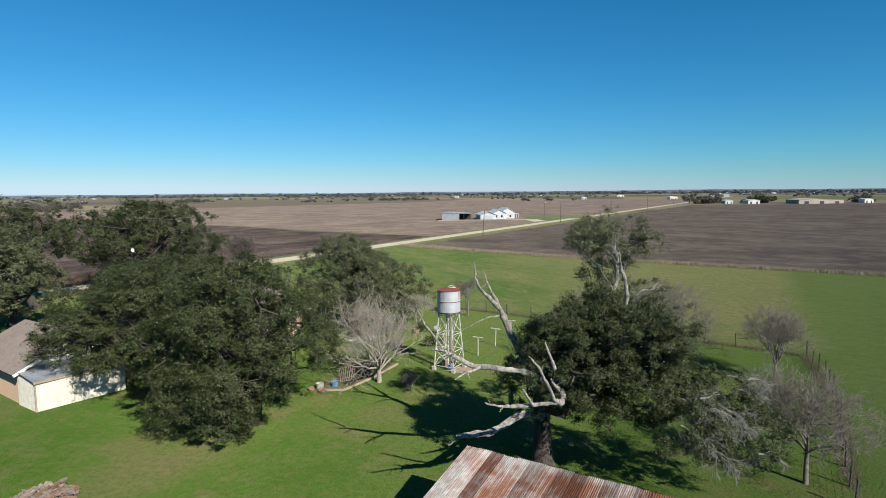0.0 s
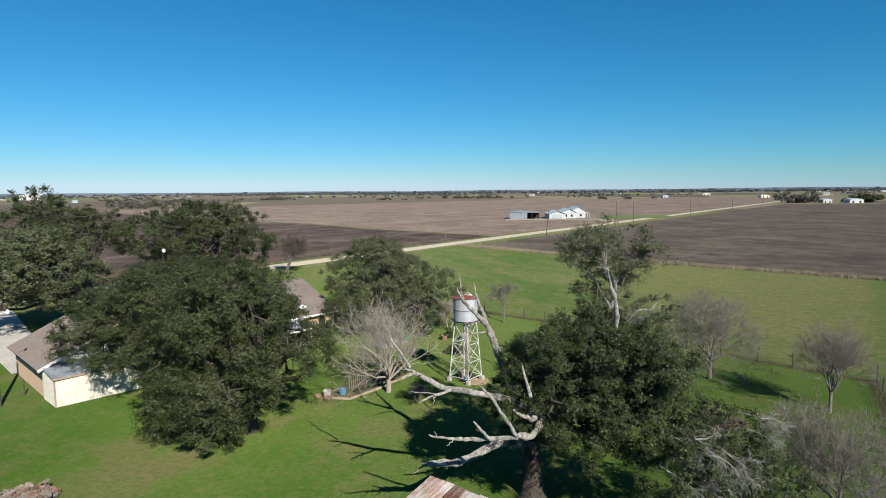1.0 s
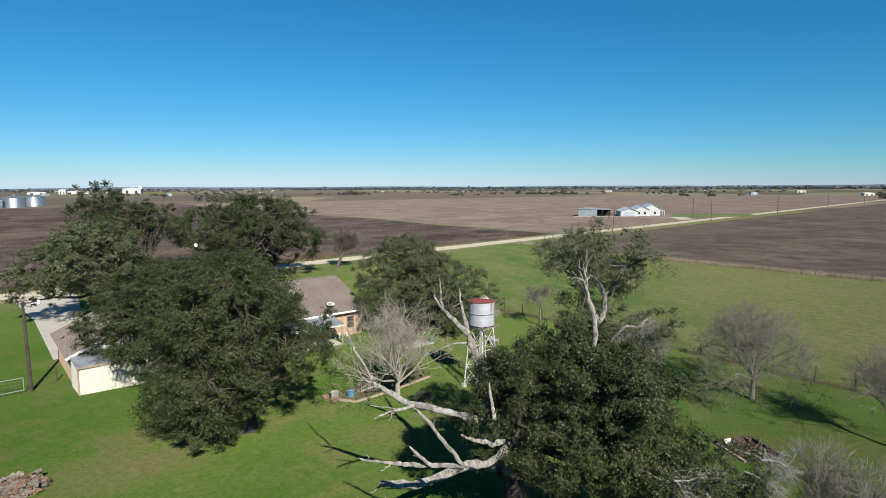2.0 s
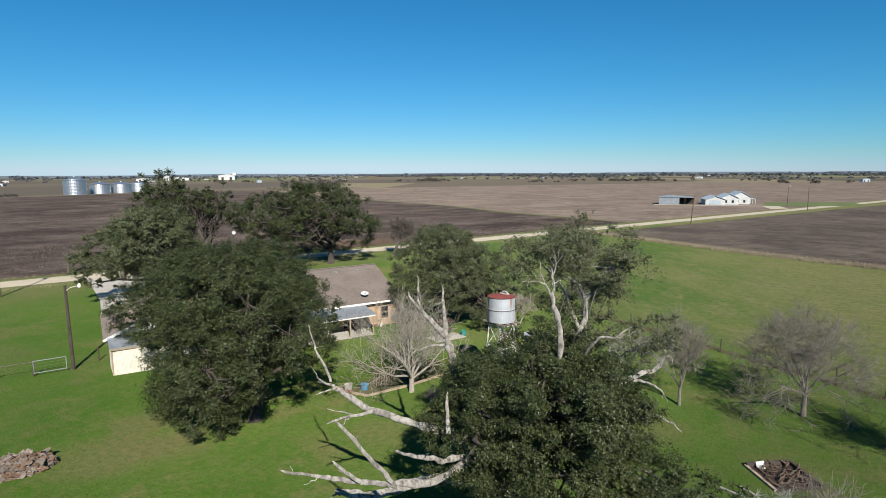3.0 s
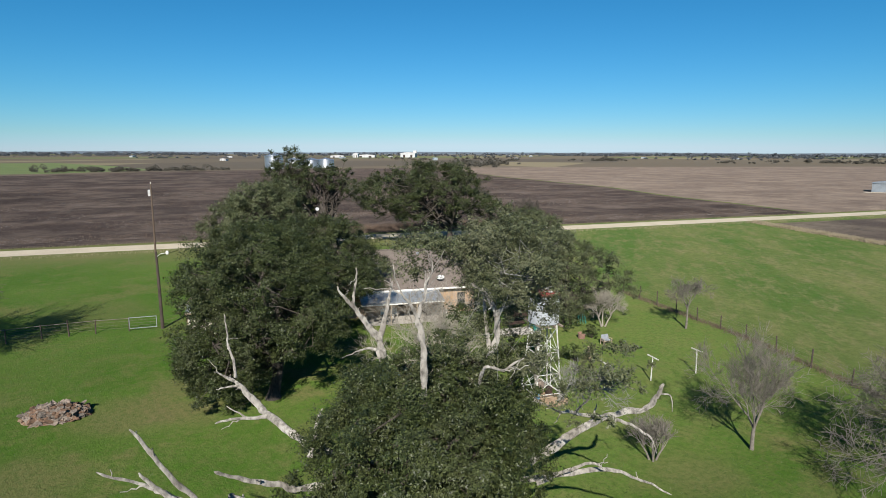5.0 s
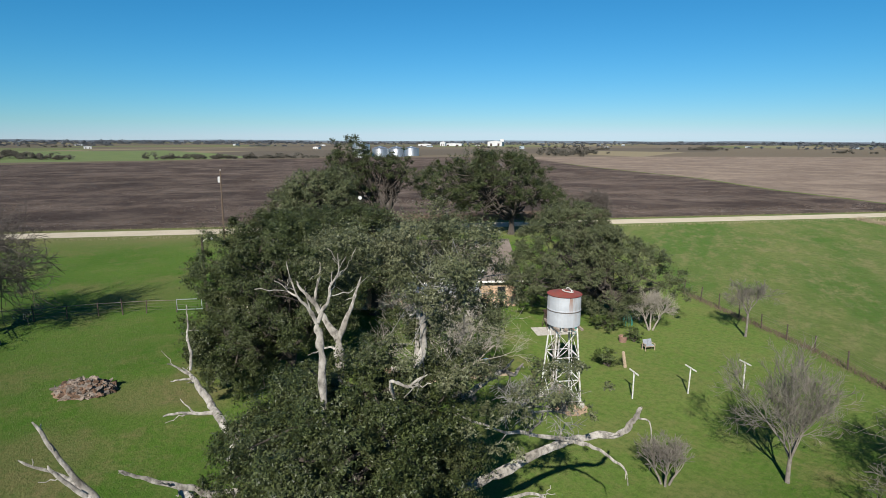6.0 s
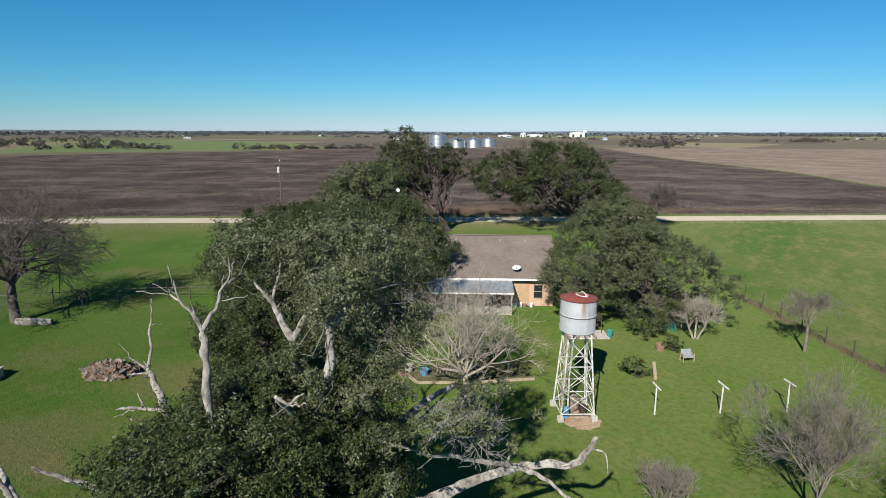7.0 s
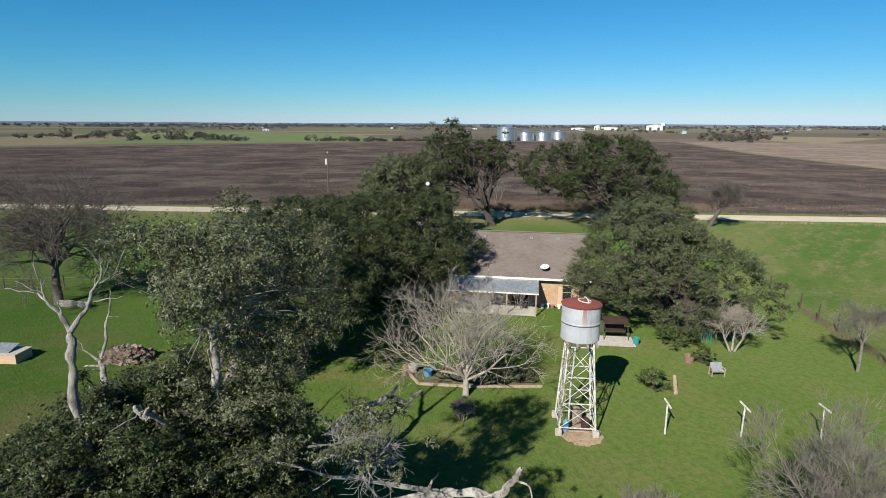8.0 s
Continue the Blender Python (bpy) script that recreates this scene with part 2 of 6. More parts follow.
M["wood_far"] = leaf_material("hazed_far_woods", (0.078, 0.088, 0.100), (0.105, 0.114, 0.124), (0.115, 0.118, 0.122))
M["hill"] = surface("hazed_far_rise", two_scale((0.085, 0.105, 0.128), (0.105, 0.125, 0.145), (0.075, 0.092, 0.112), 0.004, 0.03, True), 1.0, specular=0.0)
M["dry"] = surface("dry_grass", two_scale((0.29, 0.245, 0.16), (0.37, 0.315, 0.215), (0.19, 0.15, 0.09), 0.4, 6.0, True), 0.95)
M["lint"] = surface("weathered_cotton", two_scale((0.36, 0.33, 0.30), (0.46, 0.43, 0.40), (0.25, 0.22, 0.19), 0.2, 3.0, True), 0.95)
M["weed"] = surface("brown_weeds", two_scale((0.13, 0.092, 0.070), (0.19, 0.14, 0.105), (0.075, 0.052, 0.042), 0.4, 6.0, True), 0.95)


def node_wave(nt, scale):
    w = node(nt, "ShaderNodeTexWave", Scale=scale)
    nt.links.new(place(nt, world_place=False), w.inputs["Vector"])
    return w.outputs["Fac"]


def brick_paint(nt):
    b = nt.nodes.new("ShaderNodeTexBrick")
    b.inputs["Color1"].default_value, b.inputs["Color2"].default_value = (0.52, 0.35, 0.23, 1), (0.45, 0.28, 0.18, 1)
    b.inputs["Mortar"].default_value = (0.42, 0.36, 0.29, 1)
    b.inputs["Scale"].default_value, b.inputs["Mortar Size"].default_value = 1.0, 0.008
    b.inputs["Brick Width"].default_value, b.inputs["Row Height"].default_value = 0.2, 0.075
    xyz = nt.nodes.new("ShaderNodeSeparateXYZ")
    nt.links.new(place(nt, world_place=False), xyz.inputs[0])
    com = nt.nodes.new("ShaderNodeCombineXYZ")
    nt.links.new(math_node(nt, "ADD", xyz.outputs[0], xyz.outputs[1]), com.inputs[0])
    nt.links.new(xyz.outputs[2], com.inputs[1])
    nt.links.new(com.outputs[0], b.inputs["Vector"])
    return mix(nt, math_node(nt, "MULTIPLY", noisy(nt, place(nt, world_place=False), 0.8), 0.4), b.outputs["Color"], (0.55, 0.38, 0.23))


def shingle_paint(nt):
    b = nt.nodes.new("ShaderNodeTexBrick")
    b.inputs["Color1"].default_value, b.inputs["Color2"].default_value = (0.155, 0.128, 0.112, 1), (0.122, 0.10, 0.086, 1)
    b.inputs["Mortar"].default_value = (0.10, 0.082, 0.07, 1)
    b.inputs["Scale"].default_value, b.inputs["Mortar Size"].default_value = 1.0, 0.006
    b.inputs["Brick Width"].default_value, b.inputs["Row Height"].default_value = 0.3, 0.14
    nt.links.new(place(nt, world_place=False), b.inputs["Vector"])
    return mix(nt, math_node(nt, "MULTIPLY", ramp(nt, noisy(nt, place(nt, world_place=False), 0.5, 6.0), 0.35, 0.7), 0.5), b.outputs["Color"], (0.185, 0.158, 0.14))


M["brick"] = surface("orange_brick", brick_paint, 0.9, bump=grain(12), depth=0.006)
M["shingle"] = surface("brown_asphalt_shingles", shingle_paint, 0.95, bump=grain(9, False, (1, 3, 1)), depth=0.01, specular=0.15)
M["siding"] = surface("cream_painted_metal_siding", two_scale((0.64, 0.60, 0.50), (0.70, 0.66, 0.56), (0.54, 0.49, 0.40), 0.4, 3.0), 0.6, bump=lambda nt: ramp(nt, node_wave(nt, 3.3), 0.75, 0.95), depth=0.015)
M["white"] = surface("white_painted_trim", two_scale((0.78, 0.76, 0.71), (0.82, 0.80, 0.76), (0.64, 0.60, 0.53), 0.6, 5.0), 0.6)
M["white_far"] = surface("white_sheet_metal", two_scale((0.50, 0.50, 0.49), (0.58, 0.58, 0.565), (0.40, 0.39, 0.38), 0.1, 0.8), 0.6)
M["sheet"] = surface("grey_sheet_metal_roof", two_scale((0.33, 0.36, 0.38), (0.42, 0.45, 0.47), (0.24, 0.24, 0.24), 0.4, 4.0), 0.45, 0.5)
M["tan_far"] = surface("weathered_tan_sheet_metal", two_scale((0.33, 0.28, 0.25), (0.40, 0.345, 0.315), (0.27, 0.23, 0.205), 0.1, 0.8), 0.7)
M["sheet_far"] = surface("pale_standing_seam_roof", two_scale((0.40, 0.46, 0.49), (0.47, 0.53, 0.56), (0.34, 0.38, 0.40), 0.1, 1.0), 0.5, 0.3)


def rusty_paint(nt):
    at, run = place(nt, world_place=False), place(nt, (7.0, 0.35, 1), world_place=False)
    info = nt.nodes.new("ShaderNodeObjectInfo")
    c = mix(nt, ramp(nt, noisy(nt, at, 2.0), 0.35, 0.65), (0.40, 0.375, 0.35), (0.52, 0.50, 0.475))
    amount = math_node(nt, "ADD", math_node(nt, "MULTIPLY", noisy(nt, place(nt), 0.55, 4.0, 0.6), 0.62), math_node(nt, "MULTIPLY", noisy(nt, run, 1.0, 5.0, 0.65), 0.38))
    amount = math_node(nt, "ADD", amount, math_node(nt, "MULTIPLY", math_node(nt, "SUBTRACT", info.outputs["Random"], 0.5), 0.07))
    c = mix(nt, ramp(nt, amount, 0.45, 0.58), c, (0.29, 0.125, 0.072))
    return mix(nt, ramp(nt, noisy(nt, run, 3.0, 6.0, 0.7), 0.52, 0.72), c, (0.19, 0.085, 0.05))


M["rusty"] = surface("rusty_corrugated_iron", rusty_paint, 0.75, 0.15)


def tank_paint(nt):
    at, run = place(nt, world_place=False), place(nt, (1, 1, 0.12), world_place=False)
    c = mix(nt, ramp(nt, noisy(nt, at, 1.3), 0.35, 0.65), (0.42, 0.44, 0.46), (0.52, 0.54, 0.56))
    c = mix(nt, math_node(nt, "MULTIPLY", ramp(nt, noisy(nt, run, 2.6, 5.0), 0.52, 0.70), 0.6), c, (0.36, 0.33, 0.31))
    xyz = nt.nodes.new("ShaderNodeSeparateXYZ")
    nt.links.new(at, xyz.inputs[0])
    streak = math_node(nt, "MULTIPLY", ramp(nt, noisy(nt, run, 3.4, 4.0), 0.57, 0.66), ramp(nt, xyz.outputs[2], 0.7, 2.1))
    return mix(nt, streak, c, (0.30, 0.13, 0.06))


M["tank"] = surface("weathered_galvanised_steel", tank_paint, 0.55, 0.35, bump=grain(6), depth=0.01)
M["tank_roof"] = surface("flaking_red_roof_paint", two_scale((0.17, 0.034, 0.028), (0.23, 0.055, 0.042), (0.14, 0.075, 0.055), 0.9, 4.0), 0.7, 0.1)
M["flaking"] = surface("flaking_white_steel", two_scale((0.52, 0.53, 0.50), (0.64, 0.65, 0.62), (0.28, 0.22, 0.17), 1.2, 5.0), 0.75, 0.1)
M["galvanised"] = surface("galvanised_corrugated_steel", two_scale((0.50, 0.52, 0.54), (0.58, 0.60, 0.62), (0.42, 0.44, 0.46), 0.2, 2.0), 0.38, 0.85)
M["post_steel"] = surface("dark_steel_posts", two_scale((0.045, 0.04, 0.037), (0.07, 0.06, 0.052), (0.10, 0.055, 0.035), 2.0, 9.0), 0.8)
M["pole_wood"] = surface("weathered_pole_wood", two_scale((0.10, 0.07, 0.05), (0.15, 0.11, 0.08), (0.06, 0.045, 0.035), 1.0, 8.0, False, (4, 4, 0.3)), 0.9)
M["timber"] = surface("bleached_timber", two_scale((0.32, 0.25, 0.17), (0.40, 0.32, 0.23), (0.20, 0.15, 0.10), 1.5, 9.0), 0.85)
M["cedar"] = surface("orange_stained_boards", two_scale((0.41, 0.275, 0.165), (0.47, 0.33, 0.205), (0.31, 0.205, 0.12), 1.5, 9.0), 0.7)
M["dark"] = surface("dark_brown_paint", two_scale((0.045, 0.028, 0.022), (0.065, 0.04, 0.032), (0.03, 0.02, 0.016), 1.5, 9.0), 0.6)
M["stone"] = surface("broken_stone_and_brick", two_scale((0.22, 0.125, 0.09), (0.31, 0.20, 0.15), (0.12, 0.08, 0.062), 0.6, 6.0, True), 0.9, bump=grain(12), depth=0.02)
M["rotten"] = surface("grey_rotten_wood", two_scale((0.21, 0.165, 0.13), (0.30, 0.245, 0.20), (0.10, 0.075, 0.06), 1.0, 6.0, True), 0.9, bump=grain(12), depth=0.02)
M["bare_soil"] = surface("bare_soil", two_scale((0.20, 0.14, 0.092), (0.28, 0.205, 0.135), (0.13, 0.092, 0.058), 0.7, 5.0, True), 0.95, bump=grain(10, True), depth=0.02)
M["teal"] = surface("teal_plastic", two_scale((0.03, 0.22, 0.19), (0.04, 0.26, 0.22), (0.02, 0.15, 0.13), 1.5, 9.0), 0.5)
M["blue"] = surface("blue_plastic", two_scale((0.08, 0.22, 0.36), (0.11, 0.28, 0.42), (0.06, 0.15, 0.24), 1.5, 9.0), 0.5)
M["glass"] = surface("dark_window_glass", two_scale((0.02, 0.022, 0.025), (0.03, 0.032, 0.035), (0.015, 0.016, 0.02), 0.5, 3.0), 0.08, specular=0.6)
M["wire"] = surface("fence_wire", two_scale((0.16, 0.14, 0.12), (0.20, 0.18, 0.16), (0.12, 0.08, 0.06), 1.0, 6.0), 0.6, 0.5)
M["grey_cloth"] = surface("grey_cushion", two_scale((0.24, 0.255, 0.28), (0.30, 0.315, 0.34), (0.18, 0.19, 0.21), 2.0, 12.0), 0.9)
M["car"] = surface("dark_blue_car_paint", two_scale((0.02, 0.03, 0.07), (0.03, 0.04, 0.09), (0.015, 0.02, 0.05), 0.5, 3.0), 0.25, specular=0.6)
M["rubble_stone"] = surface("weathered_rubble", two_scale((0.13, 0.105, 0.085), (0.235, 0.205, 0.175), (0.06, 0.045, 0.036), 3.0, 9.0), 0.95, bump=grain(14), depth=0.03)
M["rubble_brick"] = surface("broken_old_brick", two_scale((0.14, 0.085, 0.055), (0.24, 0.15, 0.10), (0.06, 0.04, 0.03), 3.0, 9.0), 0.95, bump=grain(14), depth=0.03)
M["mulch"] = surface("winter_bed_soil", two_scale((0.07, 0.062, 0.034), (0.105, 0.095, 0.05), (0.05, 0.065, 0.022), 0.8, 5.0, True), 0.95, bump=grain(10, True), depth=0.03)
M["pole_dark"] = surface("dark_creosoted_pole", two_scale((0.055, 0.042, 0.034), (0.085, 0.068, 0.055), (0.035, 0.027, 0.022), 1.0, 8.0, False, (1, 1, 0.2)), 0.9, bump=grain(14), depth=0.01)

# ---- mesh tools ----
def mesh_of(name, verts, faces, smooth=False):
    """A mesh from an array of places and an array of triangles or quads."""
    verts, faces = np.asarray(verts, np.float32), np.asarray(faces, np.int32)
    me = bpy.data.meshes.new(name)
    k, n = faces.shape[1], len(faces)
    me.vertices.add(len(verts))
    me.vertices.foreach_set("co", verts.ravel())
    me.loops.add(n * k)
    me.loops.foreach_set("vertex_index", faces.ravel())
    me.polygons.add(n)
    me.polygons.foreach_set("loop_start", np.arange(0, n * k, k, dtype=np.int32))
    if smooth:
        me.polygons.foreach_set("use_smooth", np.ones(n, bool))
    me.update(calc_edges=True)
    return me


def part(name, shape, material, parent=None, label="", at=None):
    """One mesh object, from a bmesh or a mesh, under a thing or a part."""
    if isinstance(shape, bmesh.types.BMesh):
        me = bpy.data.meshes.new(name)
        shape.to_mesh(me)
        shape.free()
    else:
        me = shape
    if not me.materials:
        me.materials.append(material)
    ob = new(name, me)
    if parent:
        ob.parent = parent
    if at is not None:
        ob.matrix_basis = at
    return tagged(ob, label) if label else ob


def thing(name, at, label, category, group="", kind=""):
    ob = new(name)
    ob.empty_display_size = 0.3
    ob.matrix_basis = at
    return tagged(ob, label, category, group, kind)


def box(x0, x1, y0, y1, z0, z1, bevel=0.0, bm=None):
    bm = bm or bmesh.new()
    v = [bm.verts.new((x, y, z)) for z in (z0, z1) for y in (y0, y1) for x in (x0, x1)]
    made = [bm.faces.new([v[i] for i in f]) for f in ((0, 2, 3, 1), (4, 5, 7, 6), (0, 1, 5, 4), (2, 6, 7, 3), (0, 4, 6, 2), (1, 3, 7, 5))]
    if bevel:
        bmesh.ops.bevel(bm, geom=list({e for f in made for e in f.edges}), offset=bevel, segments=1, affect="EDGES")
    return bm


def extrude(outline, thick, bm=None):
    """A slab: a closed outline of (x, y, z), pushed along the vector thick."""
    bm = bm or bmesh.new()
    lower = [bm.verts.new(p) for p in outline]
    upper = [bm.verts.new(Vector(p) + Vector(thick)) for p in outline]
    bm.faces.new(lower[::-1])
    bm.faces.new(upper)
    for i in range(len(outline)):
        j = (i + 1) % len(outline)
        bm.faces.new((lower[i], lower[j], upper[j], upper[i]))
    bmesh.ops.recalc_face_normals(bm, faces=bm.faces)
    return bm


def bar(a, b, w, bm=None, h=None):
    """A squared bar from a to b."""
    bm = bm or bmesh.new()
    a, b = Vector(a), Vector(b)
    along = (b - a).normalized()
    side = along.cross(Vector((0, 0, 1)) if abs(along.z) < 0.95 else Vector((1, 0, 0))).normalized()
    up = side.cross(along).normalized()
    s, u = side * w / 2, up * (h or w) / 2
    v = [bm.verts.new(p + i * s + j * u) for p in (a, b) for i, j in ((-1, -1), (1, -1), (1, 1), (-1, 1))]
    for f in ((3, 2, 1, 0), (4, 5, 6, 7), (0, 1, 5, 4), (1, 2, 6, 5), (2, 3, 7, 6), (3, 0, 4, 7)):
        bm.faces.new([v[i] for i in f])
    return bm


def lathe(profile, sides=16, bm=None, cx=0.0, cy=0.0):
    """A body turned round z from (radius, z) pairs, closed at both ends."""
    bm = bm or bmesh.new()
    rings = [[bm.verts.new((cx + r * math.cos(2 * math.pi * i / sides), cy + r * math.sin(2 * math.pi * i / sides), z)) for i in range(sides)] for r, z in profile]
    for lo, hi in zip(rings, rings[1:]):
        for i in range(sides):
            j = (i + 1) % sides
            bm.faces.new((lo[i], lo[j], hi[j], hi[i]))
    bm.faces.new(rings[0][::-1])
    bm.faces.new(rings[-1])
    return bm


class Tubes:
    """Gathers tapered tubes into one mesh."""
    def __init__(self):
        self.verts, self.faces, self.count = [], [], 0

    def add(self, points, radii, sides=5):
        p = np.asarray(points, float)
        r = np.asarray(radii, float)
        d = np.gradient(p, axis=0)
        d /= np.linalg.norm(d, axis=1)[:, None] + 1e-9
        ref = np.array([0.0, 0, 1]) if abs(d[0, 2]) < 0.9 else np.array([1.0, 0, 0])
        s = np.cross(d, ref)
        s /= np.linalg.norm(s, axis=1)[:, None] + 1e-9
        u = np.cross(s, d)
        a = np.arange(sides) * 2 * math.pi / sides
        ring = p[:, None] + r[:, None, None] * (np.cos(a)[None, :, None] * s[:, None] + np.sin(a)[None, :, None] * u[:, None])
        n = len(p)
        self.verts.append(ring.reshape(-1, 3))
        i, j = np.arange(n - 1)[:, None], np.arange(sides)[None]
        k = (j + 1) % sides
        self.faces.append(np.stack([i * sides + j, i * sides + k, (i + 1) * sides + k, (i + 1) * sides + j], -1).reshape(-1, 4) + self.count)
        self.count += n * sides

    def mesh(self, name):
        return mesh_of(name, np.concatenate(self.verts), np.concatenate(self.faces), True)


def wander(rng, a, b, steps, amount):
    """A crooked line from a to b."""
    a, b = np.asarray(a, float), np.asarray(b, float)
    t = np.linspace(0, 1, steps + 1)[:, None]
    line = a + (b - a) * t
    off = rng.normal(0, 1, (steps + 1, 3)) * amount * np.linalg.norm(b - a)
    off[0] = off[-1] = 0
    return line + off


def leaves_mesh(name, centres, out, size, rng, flat=0.55):
    """Small pointed leaf sprays at the centres, turned about the directions out."""
    n = len(centres)
    nrm = out * (1.45 - flat) + rng.normal(0, 0.62, (n, 3)) + np.array([0, 0, 0.25])
    nrm /= np.linalg.norm(nrm, axis=1)[:, None]
    side = np.cross(nrm, rng.normal(0, 1, (n, 3)))
    side /= np.linalg.norm(side, axis=1)[:, None] + 1e-9
    ahead = np.cross(nrm, side)
    s = size * rng.uniform(0.6, 1.25, n)[:, None]
    fold = nrm * s * 0.12
    v = np.stack([centres + ahead * s, centres - ahead * s * 0.6 + side * s * 0.42 + fold, centres - ahead * s * 0.6 - side * s * 0.42], 1)
    return mesh_of(name, v.reshape(-1, 3), np.arange(3 * n).reshape(n, 3))


def crown_points(lobes, clump, count, per, rng, inner=0.18):
    """Leaf places in clumps over the outside of ellipsoid lobes (x, y, z, rx, ry, rz), with some inside."""
    lobes = np.asarray(lobes, float)
    area = (lobes[:, 3] * lobes[:, 4] + lobes[:, 4] * lobes[:, 5] + lobes[:, 3] * lobes[:, 5])
    pick = rng.choice(len(lobes), count * 3, p=area / area.sum())
    d = rng.normal(0, 1, (count * 3, 3))
    d /= np.linalg.norm(d, axis=1)[:, None]
    deep = np.where(rng.random(count * 3) < inner, rng.uniform(0.35, 0.8, count * 3), rng.uniform(0.82, 1.08, count * 3))
    wave = np.array([noise.noise(Vector(lobes[q, :3] * 0.7 + v * 2.2)) for q, v in zip(pick, d)])
    c = lobes[pick, :3] + d * lobes[pick, 3:] * (deep * (1 + 0.22 * wave))[:, None]
    # bulges and hollows a stride or two wide; the hollows stay open
    lump = np.array([noise.noise(Vector(q * (0.62 / max(clump, 0.5)))) for q in c])
    c = c + d * (lump * clump * 1.5)[:, None]
    # leave out what lies well inside another lobe, and thin the underside
    inside = np.zeros(len(c), int)
    for q in lobes:
        inside += (((c - q[:3]) / q[3:]) ** 2).sum(1) < 0.55
    keep = (inside == 0) | (rng.random(len(c)) < 0.25)
    keep &= (d[:, 2] > -0.55) | (rng.random(len(c)) < 0.45)
    keep &= (lump > -0.14) | (deep < 0.8)
    c, d = c[keep][:count], d[keep][:count]
    radius = clump * rng.uniform(0.4, 1.3, len(c))
    # each clump is a tuft of leafy twigs that fan outward
    twigs = max(4, per // 16)
    e = rng.normal(0, 0.75, (len(c), twigs, 3)) + d[:, None] * 0.45 + np.array([0, 0, 0.12])
    e /= np.linalg.norm(e, axis=2)[:, :, None]
    reach = rng.uniform(0.65, 1.35, (len(c), twigs, 1))
    pick = rng.integers(0, twigs, (len(c), per))
    e, reach = np.take_along_axis(e, pick[:, :, None], 1), np.take_along_axis(reach, pick[:, :, None], 1)
    shell = rng.random((len(c), per, 1)) ** 0.6
    pts = c[:, None] + (e * shell * reach + rng.normal(0, 0.09, (len(c), per, 3))) * radius[:, None, None] * np.array([1.1, 1.1, 0.85])
    out = e * 0.75 + d[:, None] * 0.45
    pts, out = pts.reshape(-1, 3), out.reshape(-1, 3)
    ok = pts[:, 2] > 0.15
    return c, pts[ok], out[ok]


def leafy_tree(name, base, lobes, trunk, seed, label, clump=0.75, count=420, per=260, leaf=0.13, material="leaf", group="", thin=0.0, forks=2, category="tree"):
    """An evergreen oak: tapered trunk, limbs that run out to the lobes, and a crown of leaf clumps."""
    rng = np.random.default_rng(seed)
    tree = thing(name, pose(*base, 0), label, category, group)
    o = np.array([*base, 0.0])
    rel = [(x - base[0], y - base[1], z, *r) for x, y, z, *r in lobes]
    fork = np.array([rng.normal(0, 0.3), rng.normal(0, 0.3), trunk[1]])
    t = Tubes()
    t.add([(0, 0, -0.1), (0.02, 0, 0.25), *(fork * k for k in (0.35, 0.7, 1.0))], np.array([1.7, 1.2, 1.0, 0.92, 0.85]) * trunk[0], 9)
    part("trunk", t.mesh("trunk"), M["bark"], tree)
    c, pts, out = crown_points(rel, clump, count, per, rng)
    limbs = Tubes()
    for q in rel:
        mid = np.array(q[:3])
        line = wander(rng, fork * 0.92, mid, 6, 0.06)
        line[1:3, 2] += 0.25
        limbs.add(line, np.linspace(0.62, 0.16, 7) * trunk[0], 7)
        ends = c[rng.permutation(len(c))[: 12 * forks]]
        near = ends[np.argsort(np.linalg.norm(ends - mid, axis=1))[: 4 * forks]]
        for e in near:
            start = line[rng.integers(2, 7)]
            limbs.add(wander(rng, start, e, 4, 0.09), np.linspace(0.2, 0.04, 5) * trunk[0], 4)
    part("limb_frame", limbs.mesh("limb_frame"), M["bark"], tree)
    if thin:
        keep = rng.random(len(pts)) > thin
        pts, out = pts[keep], out[keep]
    part("crown", leaves_mesh("crown", pts, out, leaf, rng), M[material], tree)
    return tree


def grow(t, rng, p, d, length, radius, level, top, sides, up, spread, kids, fine=0.008):
    """Adds a branch and its children to the tubes t."""
    steps = 4 if level < 2 else 3
    pts, here, way = [p], np.array(p, float), np.array(d, float)
    for i in range(steps):
        way = way + rng.normal(0, 0.16, 3) + np.array([0, 0, up])
        way /= np.linalg.norm(way)
        here = here + way * length / steps
        pts.append(here)
    end = max(radius * 0.45, fine * 0.85)
    radii = np.linspace(radius, end, steps + 1)
    t.add(pts, radii, sides[min(level, len(sides) - 1)])
    if level >= top:
        return
    n = kids[min(level, len(kids) - 1)]
    for i in range(n):
        k = rng.uniform(0.35, 1.0) * steps
        j = min(int(k), steps - 1)
        at = pts[j] + (pts[j + 1] - pts[j]) * (k - j)
        axis = rng.normal(0, 1, 3)
        axis -= way * (axis @ way)
        axis /= np.linalg.norm(axis) + 1e-9
        turn = rng.uniform(0.5, 1.15) * spread
        nd = way * math.cos(turn) + axis * math.sin(turn)
        grow(t, rng, at, nd, length * rng.uniform(0.5, 0.78), max(radii[j] * rng.uniform(0.45, 0.65), fine), level + 1, top, sides, up, spread, kids, fine)


